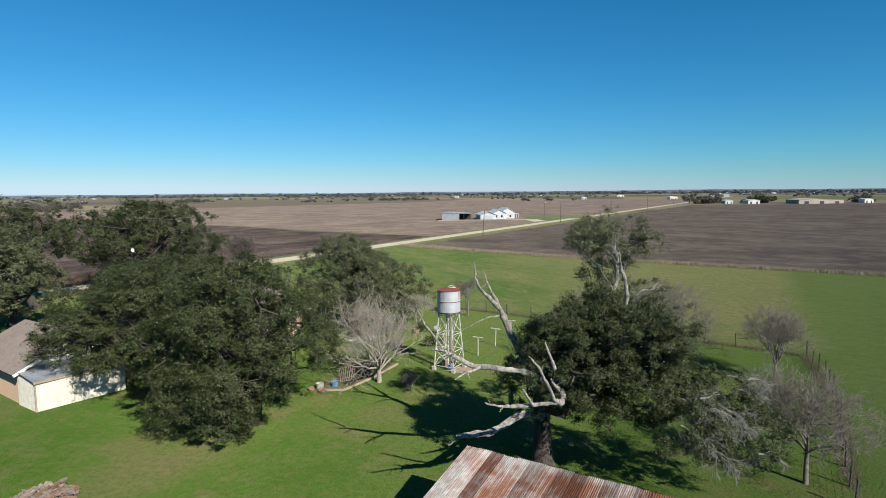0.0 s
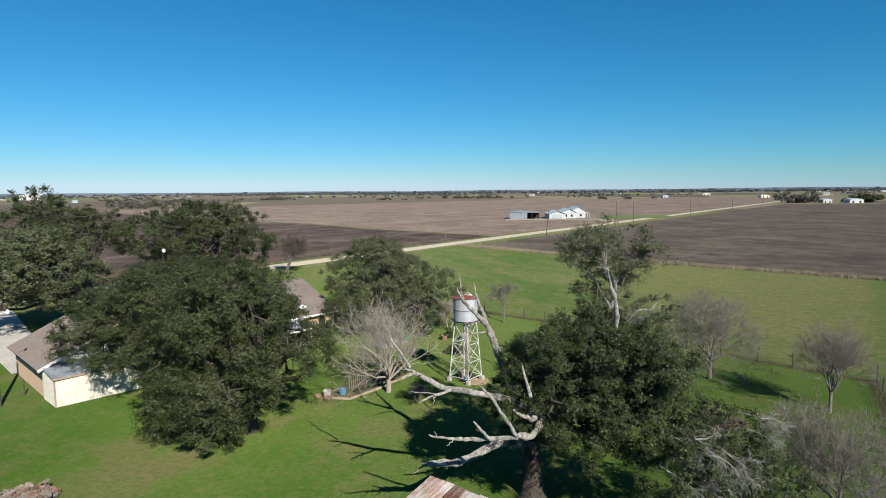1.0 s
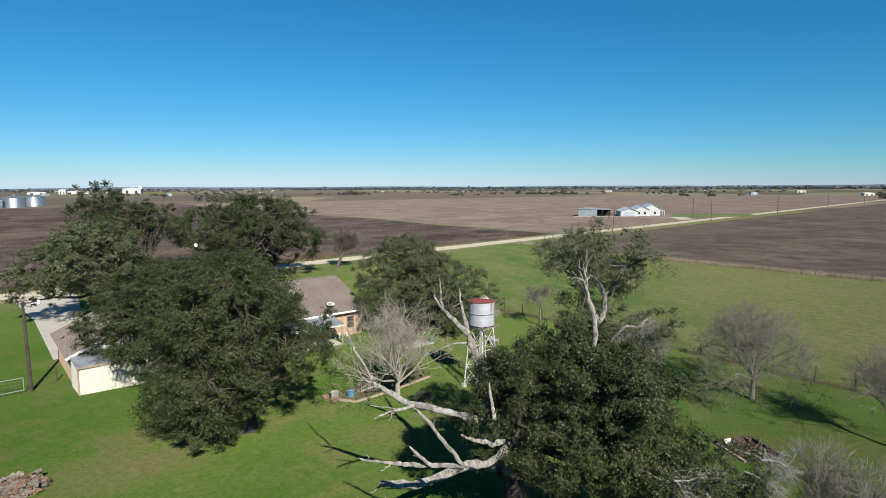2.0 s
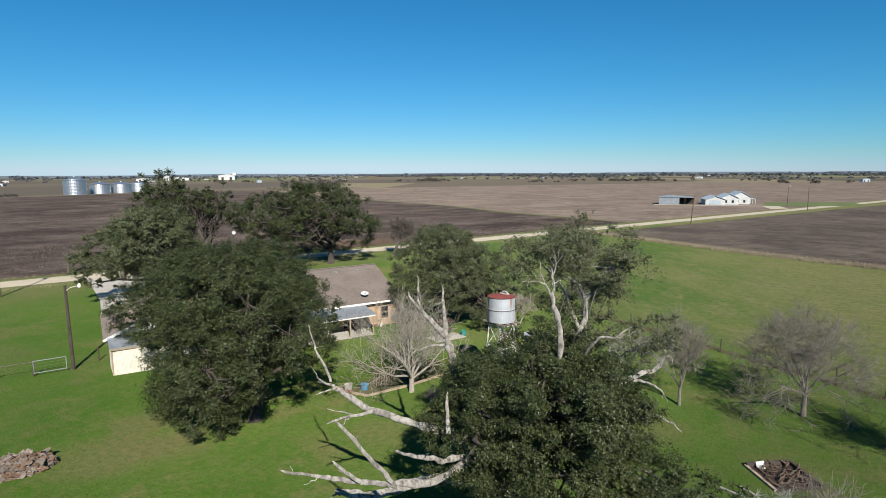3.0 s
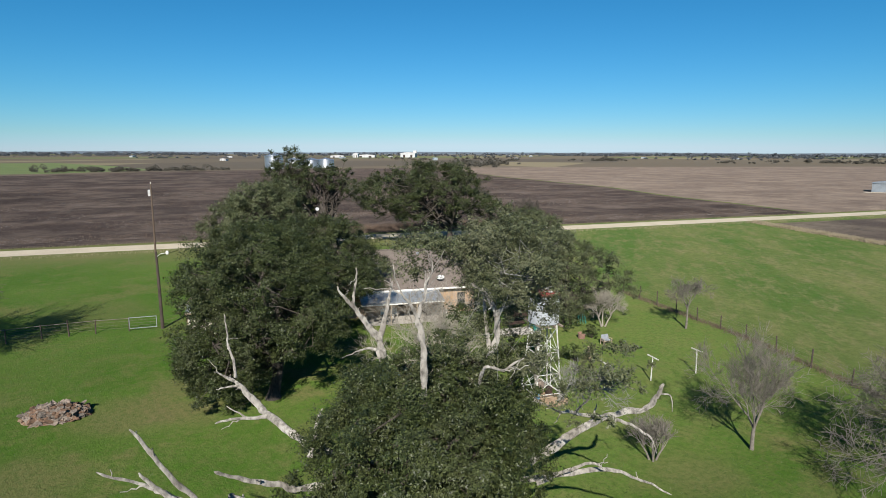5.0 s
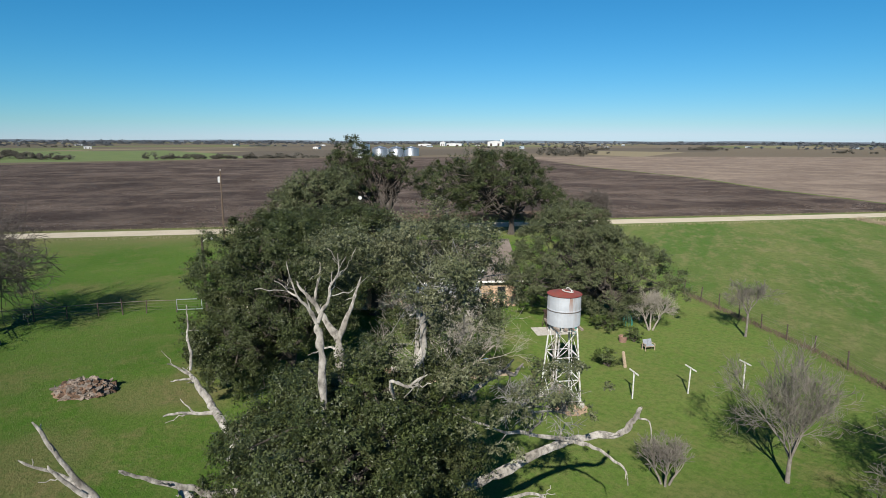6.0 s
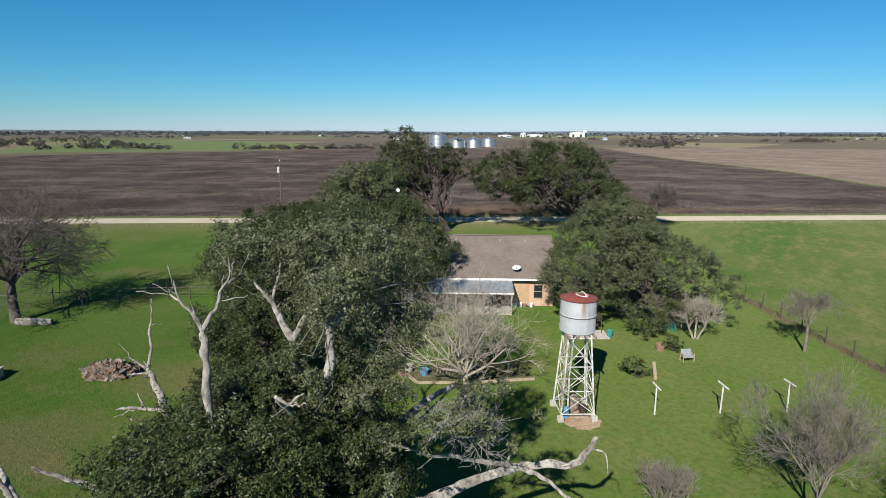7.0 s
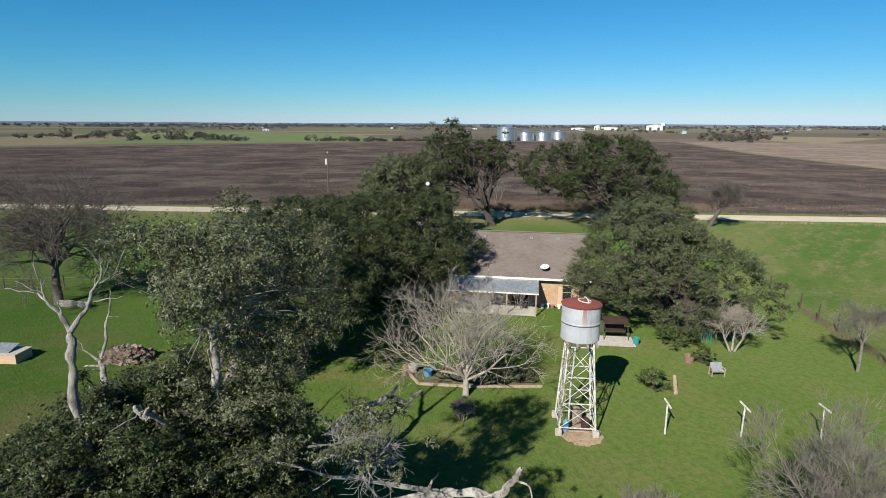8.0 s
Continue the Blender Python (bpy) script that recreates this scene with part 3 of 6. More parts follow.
def bare_tree(name, base, height, seed, label, stems=1, trunk=0.16, lean=(0, 0), spread=0.9, up=0.06, top=5, kids=(5, 5, 5, 5, 4), material="twig", clear=0.3, group="", category="tree", first=0.30, wide=1.0, fine=0.008):
    """A leafless tree: trunk, limbs and fine twigs."""
    rng = np.random.default_rng(seed)
    tree = thing(name, pose(*base, 0), label, category, group)
    wood, twigs = Tubes(), Tubes()
    sides = (7, 6, 5, 4, 3, 3)
    for s in range(stems):
        a = 2 * math.pi * s / stems + rng.uniform(0, 1)
        tilt = 0.0 if stems == 1 else rng.uniform(0.25, 0.6)
        d = np.array([math.cos(a) * tilt + lean[0], math.sin(a) * tilt + lean[1], 1.0])
        d /= np.linalg.norm(d)
        root = np.array([math.cos(a), math.sin(a), 0]) * (0.15 if stems > 1 else 0)
        pts = [root - [0, 0, 0.1], root + d * height * clear * 0.5 + rng.normal(0, 0.03, 3), root + d * height * clear]
        wood.add(pts, [trunk * 1.25, trunk, trunk * 0.9], 8)
        n = kids[0] + 1
        for i in range(n):
            b = 2 * math.pi * i / n + rng.uniform(-0.4, 0.4)
            out = rng.uniform(0.25, 1.1) * spread * wide
            nd = np.array([math.cos(b) * math.sin(out), math.sin(b) * math.sin(out), math.cos(out)]) + d * 0.35
            nd /= np.linalg.norm(nd)
            grow(twigs, rng, pts[-1] - d * height * 0.05 * rng.random(), nd, height * first * rng.uniform(0.8, 1.15), trunk * rng.uniform(0.4, 0.6), 1, top, sides, up, spread, kids, fine)
    part("trunk", wood.mesh("trunk"), M[material], tree)
    part("bare_crown", twigs.mesh("bare_crown"), M[material], tree)
    return tree


def blades(name, places, height, lean, rng, width=0.012):
    """Upright grass blades or stems: slim triangles."""
    n = len(places)
    a = rng.uniform(0, 2 * math.pi, n)
    w = np.stack([np.cos(a), np.sin(a), 0 * a], 1) * width
    h = height * rng.uniform(0.5, 1.2, n)
    tip = places + np.stack([rng.normal(0, lean, n) * h, rng.normal(0, lean, n) * h, h], 1)
    v = np.stack([places - w, places + w, tip], 1).reshape(-1, 3)
    return mesh_of(name, v, np.arange(3 * n).reshape(n, 3))


def strip(points, half, z, bm=None, step=12.0):
    """A flat band along a line of plan points."""
    bm = bm or bmesh.new()
    pts = []
    for a, b in zip(points, points[1:]):
        a, b = Vector(a), Vector(b)
        n = max(1, int((b - a).length / step))
        pts += [a.lerp(b, i / n) for i in range(n)]
    pts.append(Vector(points[-1]))
    rows = []
    for i, p in enumerate(pts):
        d = (pts[min(i + 1, len(pts) - 1)] - pts[max(i - 1, 0)]).normalized()
        s = Vector((-d.y, d.x))
        k = 1 + 0.06 * noise.noise(Vector((p.x * 0.2, p.y * 0.2, 3)))
        rows.append([bm.verts.new((*(p + s * half * k * j), z)) for j in (-1, 1)])
    for a, b in zip(rows, rows[1:]):
        bm.faces.new((a[1], a[0], b[0], b[1]))
    return bm


def sheet(outline, z):
    bm = bmesh.new()
    bm.faces.new([bm.verts.new((x, y, z)) for x, y in outline])
    bmesh.ops.recalc_face_normals(bm, faces=bm.faces)
    for f in bm.faces:
        if f.normal.z < 0:
            f.normal_flip()
    return bm


# ---- ground, fields, road ----
def ring_ground():
    """One sheet to the horizon, in rings that widen outward."""
    radii = [0, 30, 60, 100, 160, 260, 420, 700, 1200, 2200, 4800]
    sides, rows = 48, []
    verts = [(0.0, 40.0, 0.0)]
    faces = []
    for r in radii[1:]:
        rows.append(len(verts))
        verts += [(r * math.cos(2 * math.pi * i / sides), 40 + r * math.sin(2 * math.pi * i / sides), 0.0) for i in range(sides)]
    for a, b in zip(rows, rows[1:]):
        for i in range(sides):
            j = (i + 1) % sides
            faces.append((a + i, b + i, b + j, a + j))
    me = bpy.data.meshes.new("ground")
    me.from_pydata(verts, [], faces + [(0, rows[0] + i, rows[0] + (i + 1) % sides) for i in range(sides)])
    return me


tagged(part("ground", ring_ground(), M["ground"]), "green mown lawn and olive pasture reaching the horizon", "ground", kind="structure")
U, V = Vector((0.422, 0.907)), Vector((-0.907, 0.422))      # along the road, and across it away from the house
ROAD = Vector((-92.0, 38.0))
on_road = lambda s, off=0.0: tuple(ROAD + U * s + V * off)
tagged(part("road", strip([on_road(s) for s in (-900, -400, 0, 200, 400, 800, 1600)], 3.0, 0.012), M["gravel"]), "pale straight caliche gravel farm road", "road", kind="structure")
FIELDS = [
    ("field_1", "soil_cotton", [on_road(-1000, 5.5), on_road(178, 5.5), (-51, 219), (-73, 230), (-123, 268), (-235, 322), (-430, 448), (-470, 320), (-478, 200), (-455, 37), (-422, -97), (-380, -420), (-620, -900)], "dark brown cotton field with pale stubble across the road"),
    ("field_2", "soil_light", [on_road(179, 5.5), on_road(1100, 5.5), (240, 1100), (-60, 1010), (-336, 620), (-429, 450), (-234, 324), (-122, 270), (-72, 232), (-50, 221)], "light brown fallow field beside the farm road"),
    ("field_3", "soil_dark", [(-22, 168), (17, 138.5), (69.5, 110), (160, 58), (420, -90), (900, 380), (420, 610), (212, 640), on_road(300, -11)], "dark ploughed field behind a fringe of dry grass"),
]
FIELDS.append(("field_4", "lawn_far", [(-492, -70), (-488, 120), (-530, 200), (-700, 215), (-960, 205), (-985, -20), (-700, -60)], "green pasture strip beyond the cotton field"))
for name, soil, outline, label in FIELDS:
    tagged(part(name, sheet(outline, 0.03), M[soil]), label, "field", kind="structure")
HOUSE = pose(-19.4, 56.7, 0, 0, 0, 60)
at_house = lambda x, y: tuple((HOUSE @ Vector((x, y, 0))).xy)
tagged(part("driveway", sheet([at_house(-23.4, 13.0), at_house(-18.2, 13.0), at_house(-18.4, 30), at_house(-16.5, 52), at_house(-24.5, 53), at_house(-23.2, 34)], 0.02), M["concrete"]), "pale gravel and concrete driveway to the garage", "driveway", kind="structure")
for x, y, r, seed in ((-1.5, 49.3, 1.25, 3), (-22.0, 24.9, 1.8, 5)):
    rng = random.Random(seed)
    tagged(part("bare_patch", sheet([(x + r * rng.uniform(0.8, 1.05) * math.cos(a * 0.19), y + r * rng.uniform(0.75, 0.95) * math.sin(a * 0.19)) for a in range(33)], 0.008), M["bare_soil"]), "patch of bare reddish soil in the lawn", "soil", kind="structure")


def far_rise():
    """A low wooded rise all round, where the plain meets the sky."""
    n, verts, faces = 360, [], []
    for i in range(n):
        a = 2 * math.pi * i / n
        h = 14 + 7 * noise.noise(Vector((math.cos(a) * 5, math.sin(a) * 5, 1))) + 3 * noise.noise(Vector((math.cos(a) * 40, math.sin(a) * 40, 2)))
        for r, z in ((4500, -1), (4620, h * 0.8), (4760, h + 3)):
            verts.append((r * math.cos(a), r * math.sin(a), z))
    for i in range(n):
        j = (i + 1) % n
        for k in (0, 1):
            faces.append((3 * i + k, 3 * j + k, 3 * j + k + 1, 3 * i + k + 1))
    return mesh_of("far_rise", verts, faces, True)


tagged(part("backdrop", far_rise(), M["hill"]), "low wooded rise along the horizon, coloured blue for haze", "hills", kind="structure")

# ---- house ----
def gable_roof(parent, x0, x1, y0, ym, y1, ze, zr, thick=0.16, along_x=True, label=""):
    """Two sloping slabs that meet at a ridge, each an object whose own x runs along the eave and y up the slope."""
    for a, b in ((y0, ym), (y1, ym)):
        run, rise = abs(b - a), zr - ze
        slope = math.hypot(run, rise)
        tilt = math.degrees(math.atan2(rise, run))
        bm = box(0, x1 - x0, 0, slope, -thick, 0, 0.01)
        if along_x:
            m = pose(x0, a, ze, tilt, 0, 0) if b > a else pose(x1, a, ze, tilt, 0, 180)
        else:
            m = pose(a, x1, ze, tilt, 0, -90) if b > a else pose(a, x0, ze, tilt, 0, 90)
        part("roof_slope", bm, M["shingle"], parent, label, m)


def window_in(parent, x, z, w, h, y, cross=True):
    """A sash window on a wall that faces -y."""
    win = part("window", box(x - w / 2, x + w / 2, y - 0.03, y + 0.02, z, z + h), M["timber"], parent)
    part("pane", box(x - w / 2 + 0.07, x + w / 2 - 0.07, y - 0.04, y - 0.032, z + 0.07, z + h / 2 - 0.03), M["glass"], win)
    part("pane", box(x - w / 2 + 0.07, x + w / 2 - 0.07, y - 0.04, y - 0.032, z + h / 2 + 0.03, z + h - 0.07), M["glass"], win)


house = thing("house", HOUSE, "long brick ranch house with a brown shingle roof", "house")
part("wall", extrude([(-15, 3.0, 0), (4.2, 3.0, 0), (4.2, 16.0, 0), (-15, 16.0, 0)], (0, 0, 2.8)), M["brick"], house)
part("gable", extrude([(4.19, 3.0, 2.8), (4.19, 16.0, 2.8), (4.19, 9.6, 5.35)], (-0.2, 0, 0)), M["white"], house)
gable_roof(house, -15.2, 4.8, 2.4, 9.6, 16.8, 2.75, 5.62)
part("ridge_cap", bar((-15.2, 9.6, 5.63), (4.8, 9.6, 5.63), 0.3, h=0.06), M["shingle"], house)
part("fascia", box(-15.2, 4.8, 2.36, 2.41, 2.61, 2.79), M["white"], house, "white painted eave board")
part("boarded_wall", box(0.25, 1.9, 2.95, 3.0, 0.05, 2.5), M["cedar"], house, "orange-stained wooden boarding")
window_in(house, 2.75, 0.75, 0.9, 1.35, 2.99)
window_in(house, -3.2, 0.9, 1.4, 1.2, 2.99)
part("door", box(-1.6, -0.7, 2.94, 3.0, 0.1, 2.15), M["dark"], house)
for x in (-5.2, -0.6, 2.0):
    vent = part("roof_vent", box(x - 0.14, x + 0.14, 8.45, 8.75, 5.1, 5.36, 0.02), M["sheet"], house, "small grey metal roof vent")
# satellite dish on the roof
dish = part("satellite_dish", lathe([(0.02, 0.0), (0.17, 0.02), (0.34, 0.08), (0.41, 0.13), (0.40, 0.135), (0.33, 0.09), (0.16, 0.035), (0.02, 0.02)], 18), M["white_far"], house, "pale grey satellite dish", pose(0.7, 3.5, 3.5, 22, 0, -20))
part("receiver_arm", bar((0.7, 3.45, 3.5), (0.72, 3.05, 3.95), 0.03), M["dark"], dish.parent, "dark receiver arm")
part("mast", bar((0.7, 3.7, 3.1), (0.7, 3.6, 3.6), 0.05), M["post_steel"], house)
part("roof_mast", lathe([(0.05, 5.3), (0.045, 9.0), (0.03, 10.3)], 8, None, -11.2, 9.4), M["post_steel"], house, "thin steel mast on the ridge")
part("radio_dish", lathe([(0.03, 0.0), (0.13, 0.03), (0.2, 0.08), (0.185, 0.095), (0.11, 0.055), (0.03, 0.045)], 16), M["white_far"], house, "small white radio dish", pose(-11.2, 9.3, 10.3, 80, 0, 15))
# lean-to patio cover with posts and slab
part("patio_slab", box(-7.4, 0.1, 0.0, 2.99, 0.0, 0.12, 0.02), M["concrete"], house, "pale concrete patio slab")
part("patio_roof", extrude([(-7.8, -0.2, 2.12), (0.2, -0.2, 2.12), (0.2, 2.36, 2.56), (-7.8, 2.36, 2.56)], (0, 0, 0.07)), M["sheet"], house, "grey sheet-metal patio roof")
part("patio_beam", box(-7.8, 0.2, -0.16, -0.06, 1.98, 2.12), M["white"], house)
for x in (-7.5, -5.0, -2.5, 0.0):
    part("patio_post", box(x - 0.055, x + 0.055, -0.12, -0.01, 0.0, 1.98), M["timber"], house)
# garage wing with its gable towards the lawn
part("garage_wall", extrude([(-23, 3.4, 0), (-15.02, 3.4, 0), (-15.02, 13.0, 0), (-23, 13.0, 0)], (0, 0, 2.55)), M["brick"], house)
for y in (3.4, 12.9):
    part("garage_gable", extrude([(-22.9, y, 2.55), (-15.1, y, 2.55), (-18.95, y, 4.3)], (0, 0.1, 0)), M["white"], house)
gable_roof(house, 2.9, 13.5, -23.5, -18.95, -14.4, 2.42, 4.52, along_x=False)
part("garage_fascia", bar((-23.5, 2.9, 2.36), (-18.95, 2.9, 4.46), 0.05, h=0.2), M["white"], house)
# lean-to store against the garage
part("store_wall", extrude([(-23, 0.5, 0), (-16.8, 0.3, 0), (-16.8, 3.38, 0), (-23.1, 3.38, 0)], (0, 0, 2.22)), M["siding"], house, "cream painted metal lean-to store")
part("store_roof", extrude([(-23.15, 0.35, 2.26), (-16.6, 0.15, 2.26), (-16.6, 3.38, 2.58), (-23.2, 3.38, 2.58)], (0, 0, 0.06)), M["sheet"], house, "grey-blue sheet-metal store roof")
part("store_trim", box(-23.12, -16.7, 0.33, 0.4, 2.1, 2.25), M["timber"], house)
for x, y in ((-23.0, 0.5),):
    part("corner_trim", box(x - 0.04, x + 0.06, y - 0.04, y + 0.06, 0, 2.2), M["timber"], house)
# patio furniture
def patio_chair(x, y, turn, material):
    ch = thing("patio_chair", HOUSE @ pose(x, y, 0.12, 0, 0, turn), "dark patio chair on the covered slab", "chair", "patio chairs")
    part("seat", box(-0.26, 0.26, -0.24, 0.24, 0.38, 0.43, 0.01), M[material], ch)
    part("backrest", box(-0.26, 0.26, 0.2, 0.25, 0.43, 0.92, 0.01), M[material], ch)
    for i in (-0.22, 0.22):
        for j in (-0.2, 0.2):
            part("leg", bar((i, j, 0), (i, j, 0.38), 0.04), M[material], ch)


for x, y, turn, mtl in ((-1.1, 1.5, 10, "dark"), (-2.0, 2.2, -20, "dark"), (-4.3, 2.0, 5, "white"), (-5.4, 1.9, 25, "white")):
    patio_chair(x, y, turn, mtl)
for x, r, h in ((0.6, 0.17, 0.35), (1.1, 0.14, 0.45), (1.5, 0.2, 0.3), (2.1, 0.16, 0.4)):
    tagged(part("flower_pot", lathe([(r * 0.7, 0), (r, h), (r * 0.85, h), (r * 0.8, h * 0.8)], 12), M["white" if r < 0.18 else "stone"], None, "", HOUSE @ pose(x, 2.55, 0)), "pale plant pot by the brick house wall", "pot", "pots by the wall")

# ---- water tower ----
TOWER = pose(-2.42, 49.42, 0, 0, 0, 64)
tower = thing("water_tower", TOWER, "old white steel water tower with a red-topped galvanised tank", "water tower")
FOOT, NECK, DECK = 0.98, 0.64, 5.05
leg_at = lambda i, j, z: (i * (FOOT + (NECK - FOOT) * z / DECK), j * (FOOT + (NECK - FOOT) * z / DECK), z)
for i, j in ((-1, -1), (1, -1), (1, 1), (-1, 1)):
    part("leg", bar(leg_at(i, j, 0.25), leg_at(i, j, DECK), 0.072), M["flaking"], tower)
    part("footing", box(i * FOOT - 0.17, i * FOOT + 0.17, j * FOOT - 0.17, j * FOOT + 0.17, -0.05, 0.3, 0.03), M["concrete"], tower)
LEVELS = (0.4, 1.75, 3.2, 4.85)
CORNERS = ((-1, -1), (1, -1), (1, 1), (-1, 1))
for (i, j), (k, l) in zip(CORNERS, CORNERS[1:] + CORNERS[:1]):
    for z in LEVELS:
        part("girt", bar(leg_at(i, j, z), leg_at(k, l, z), 0.045), M["flaking"], tower)
    for a, b in zip(LEVELS, LEVELS[1:]):
        part("brace", bar(leg_at(i, j, a), leg_at(k, l, b), 0.028), M["flaking"], tower)
        part("brace", bar(leg_at(k, l, a), leg_at(i, j, b), 0.028), M["flaking"], tower)
for x in (-0.75, -0.25, 0.25, 0.75):
    part("deck_beam", bar((x, -1.2, DECK + 0.04), (x, 1.2, DECK + 0.04), 0.12), M["rotten"], tower)
tank = part("tank", lathe([(0.98, 0.0), (1.01, 0.03), (1.01, 0.96), (1.03, 0.98), (1.03, 1.02), (1.01, 1.04), (1.01, 1.92)], 36), M["tank"], tower, "galvanised tank with rust streaks", pose(0, 0, DECK + 0.1))
part("tank_roof", lathe([(1.05, 1.88), (1.07, 1.92), (0.6, 2.05), (0.12, 2.15), (0.02, 2.16)], 24), M["tank_roof"], tank, "rusty red conical tank roof")
part("band", lathe([(1.015, 0.93), (1.045, 0.94), (1.045, 0.97), (1.015, 0.98)], 36), M["wire"], tank)
coil = Tubes()
a = np.linspace(0, 1.75 * math.pi, 16)
coil.add(np.stack([0.12 + 0.34 * np.cos(a), -0.2 + 0.34 * np.sin(a), 2.12 - 0.05 * np.cos(a)], 1), np.full(16, 0.035), 6)
coil.add([(0.1, 0.1, 2.12), (0.14, 0.02, 2.25), (0.2, -0.15, 2.29), (0.26, -0.35, 2.21), (0.3, -0.45, 2.07)], np.full(5, 0.035), 6)
part("hose_coil", coil.mesh("hose_coil"), M["flaking"], tank, "pale coil of pipe on the roof")
pipe = Tubes()
pipe.add([(-0.35, -0.1, 0.0), (-0.35, -0.1, 2.4), (-0.15, 0.0, DECK + 0.1)], np.full(3, 0.05), 7)
pipe.add([(0.9, 0.3, 0.1), (0.75, 0.25, 3.0), (0.62, 0.2, DECK)], np.full(3, 0.03), 6)
part("pipe", pipe.mesh("pipe"), M["flaking"], tower)
# vine and leaning boards on the legs, pump and scrap under the tower
vine = Tubes()
vr = np.random.default_rng(8)
for k in range(46):
    z = vr.uniform(0.1, 4.2)
    p = np.array(leg_at(-1, -1, z))
    vine.add(wander(vr, p + vr.normal(0, 0.07, 3), p + vr.normal(0, 0.12, 3) + [0.06, 0.06, vr.uniform(0.5, 1.5)], 4, 0.08), np.full(5, 0.014), 4)
part("dead_vine", vine.mesh("dead_vine"), M["twig_pale"], tower)
for x, y, r, h, mtl, name, label in ((-0.55, -0.55, 0.15, 0.7, "blue", "gas_bottle", "pale blue steel bottle under the tower"), (0.15, 0.5, 0.3, 0.9, "rotten", "barrel", "weathered barrel under the tower"), (0.55, -0.1, 0.24, 0.6, "dark", "pump", "dark rusted well pump under the tower")):
    tagged(part(name, lathe([(r * 0.9, 0), (r, 0.05), (r, h * 0.8), (r * 0.6, h * 0.95), (r * 0.3, h)], 14), M[mtl], None, "", TOWER @ pose(x, y, 0.0)), label, name.replace("_", " "))
board = tagged(part("fallen_board", extrude([(-0.9, -0.9, 0.02), (0.7, -1.0, 0.02), (0.7, -0.8, 0.02), (-0.9, -0.7, 0.02)], (0, 0, 0.05)), M["timber"], None, "", TOWER @ pose(0, 0.3, 0.0)), "bleached board on the bare soil", "board")

# ---- clothes-line posts ----
def line_post():
    ob = thing("clothes_line_post", pose(0, 0, 0), "white steel T-shaped clothes-line post in the lawn", "clothes line", "clothes-line posts")
    part("upright", lathe([(0.045, -0.1), (0.045, 1.8), (0.03, 1.82)], 10), M["flaking"], ob)
    part("crossbar", bar((-0.55, 0, 1.8), (0.55, 0, 1.8), 0.07), M["flaking"], ob)
    return ob


first_post = line_post()
for k, (x, y, z) in enumerate(((0.0, 53.5, -25), (1.65, 57.1, -22), (3.35, 60.85, -26))):
    m = pose(x, y, 0, 0, (0, 2, -2)[k], z)
    if k:
        copy_thing(first_post, m)
    else:
        first_post.matrix_basis = m

# ---- garden things ----
def edging(points):
    for a, b in zip(points, points[1:]):
        tagged(part("garden_edging", bar((*a, 0.06), (*b, 0.06), 0.14, h=0.16), M["timber"]), "bleached timber edging of the flower bed", "edging", "bed edging")


edging([(-12.2, 42.9), (-10.3, 43.0), (-8.8, 45.9), (-7.2, 50.2)])
tagged(part("flower_bed", sheet([(-12.2, 43.0), (-10.4, 43.1), (-8.9, 46.0), (-7.3, 50.1), (-9.7, 50.6), (-12.3, 46.0)], 0.02), M["mulch"]), "bare soil of a winter flower bed", "flower bed", kind="structure")


def tub(name, x, y, r, h, mtl, label, category):
    return tagged(part(name, lathe([(r * 0.8, 0), (r, h * 0.9), (r * 1.05, h), (r * 0.9, h), (r * 0.8, h * 0.7), (0.05, h * 0.6)], 14), M[mtl], None, "", pose(x, y, 0.0)), label, category)


tub("plastic_tub", -11.3, 44.0, 0.3, 0.45, "blue", "blue plastic tub at the end of the bed", "tub")
tub("plastic_bucket", -9.6, 49.4, 0.28, 0.5, "blue", "blue plastic bucket under the leafless tree", "bucket")
tub("stone_pot", -12.3, 43.3, 0.32, 0.5, "concrete", "pale stone pot at the end of the bed", "pot")
tub("green_bin", -11.1, 60.6, 0.25, 0.55, "teal", "teal plastic bin on a slab", "bin")
tub("clay_pot", -7.1, 61.9, 0.35, 0.5, "stone", "clay pot by a shrub on the lawn", "pot")
for k in range(5):
    rr = random.Random(k)
    r = rr.uniform(0.15, 0.3)
    bm = bmesh.new()
    bmesh.ops.create_icosphere(bm, subdivisions=2, radius=r)
    for v in bm.verts:
        v.co *= 1 + 0.25 * noise.noise(v.co * 4 + Vector((k, 0, 0)))
        v.co.z *= 0.65
    tagged(part("garden_rock", bm, M["stone"], None, "", pose(-12.9 + 0.42 * k * rr.uniform(0.6, 1.1), 43.0 + rr.uniform(-0.35, 0.5), r * 0.45)), "rough stone at the end of the flower bed", "rock", "bed rocks")
# lattice panel beside the bed
lattice = thing("lattice_panel", pose(-10.6, 45.6, 0, 0, 0, 62), "grey wooden lattice leaning beside the flower bed", "trellis")
for k in range(9):
    part("slat", bar((-0.9 + 0.22 * k, 0, 0.05), (-0.9 + 0.22 * k + 0.25, 0.35, 1.05), 0.05, h=0.02), M["rotten"], lattice)
for z in (0.2, 0.6, 1.0):
    part("rail", bar((-0.95, 0.08 + 0.28 * z, z), (1.15, 0.08 + 0.28 * z, z), 0.05, h=0.02), M["rotten"], lattice)
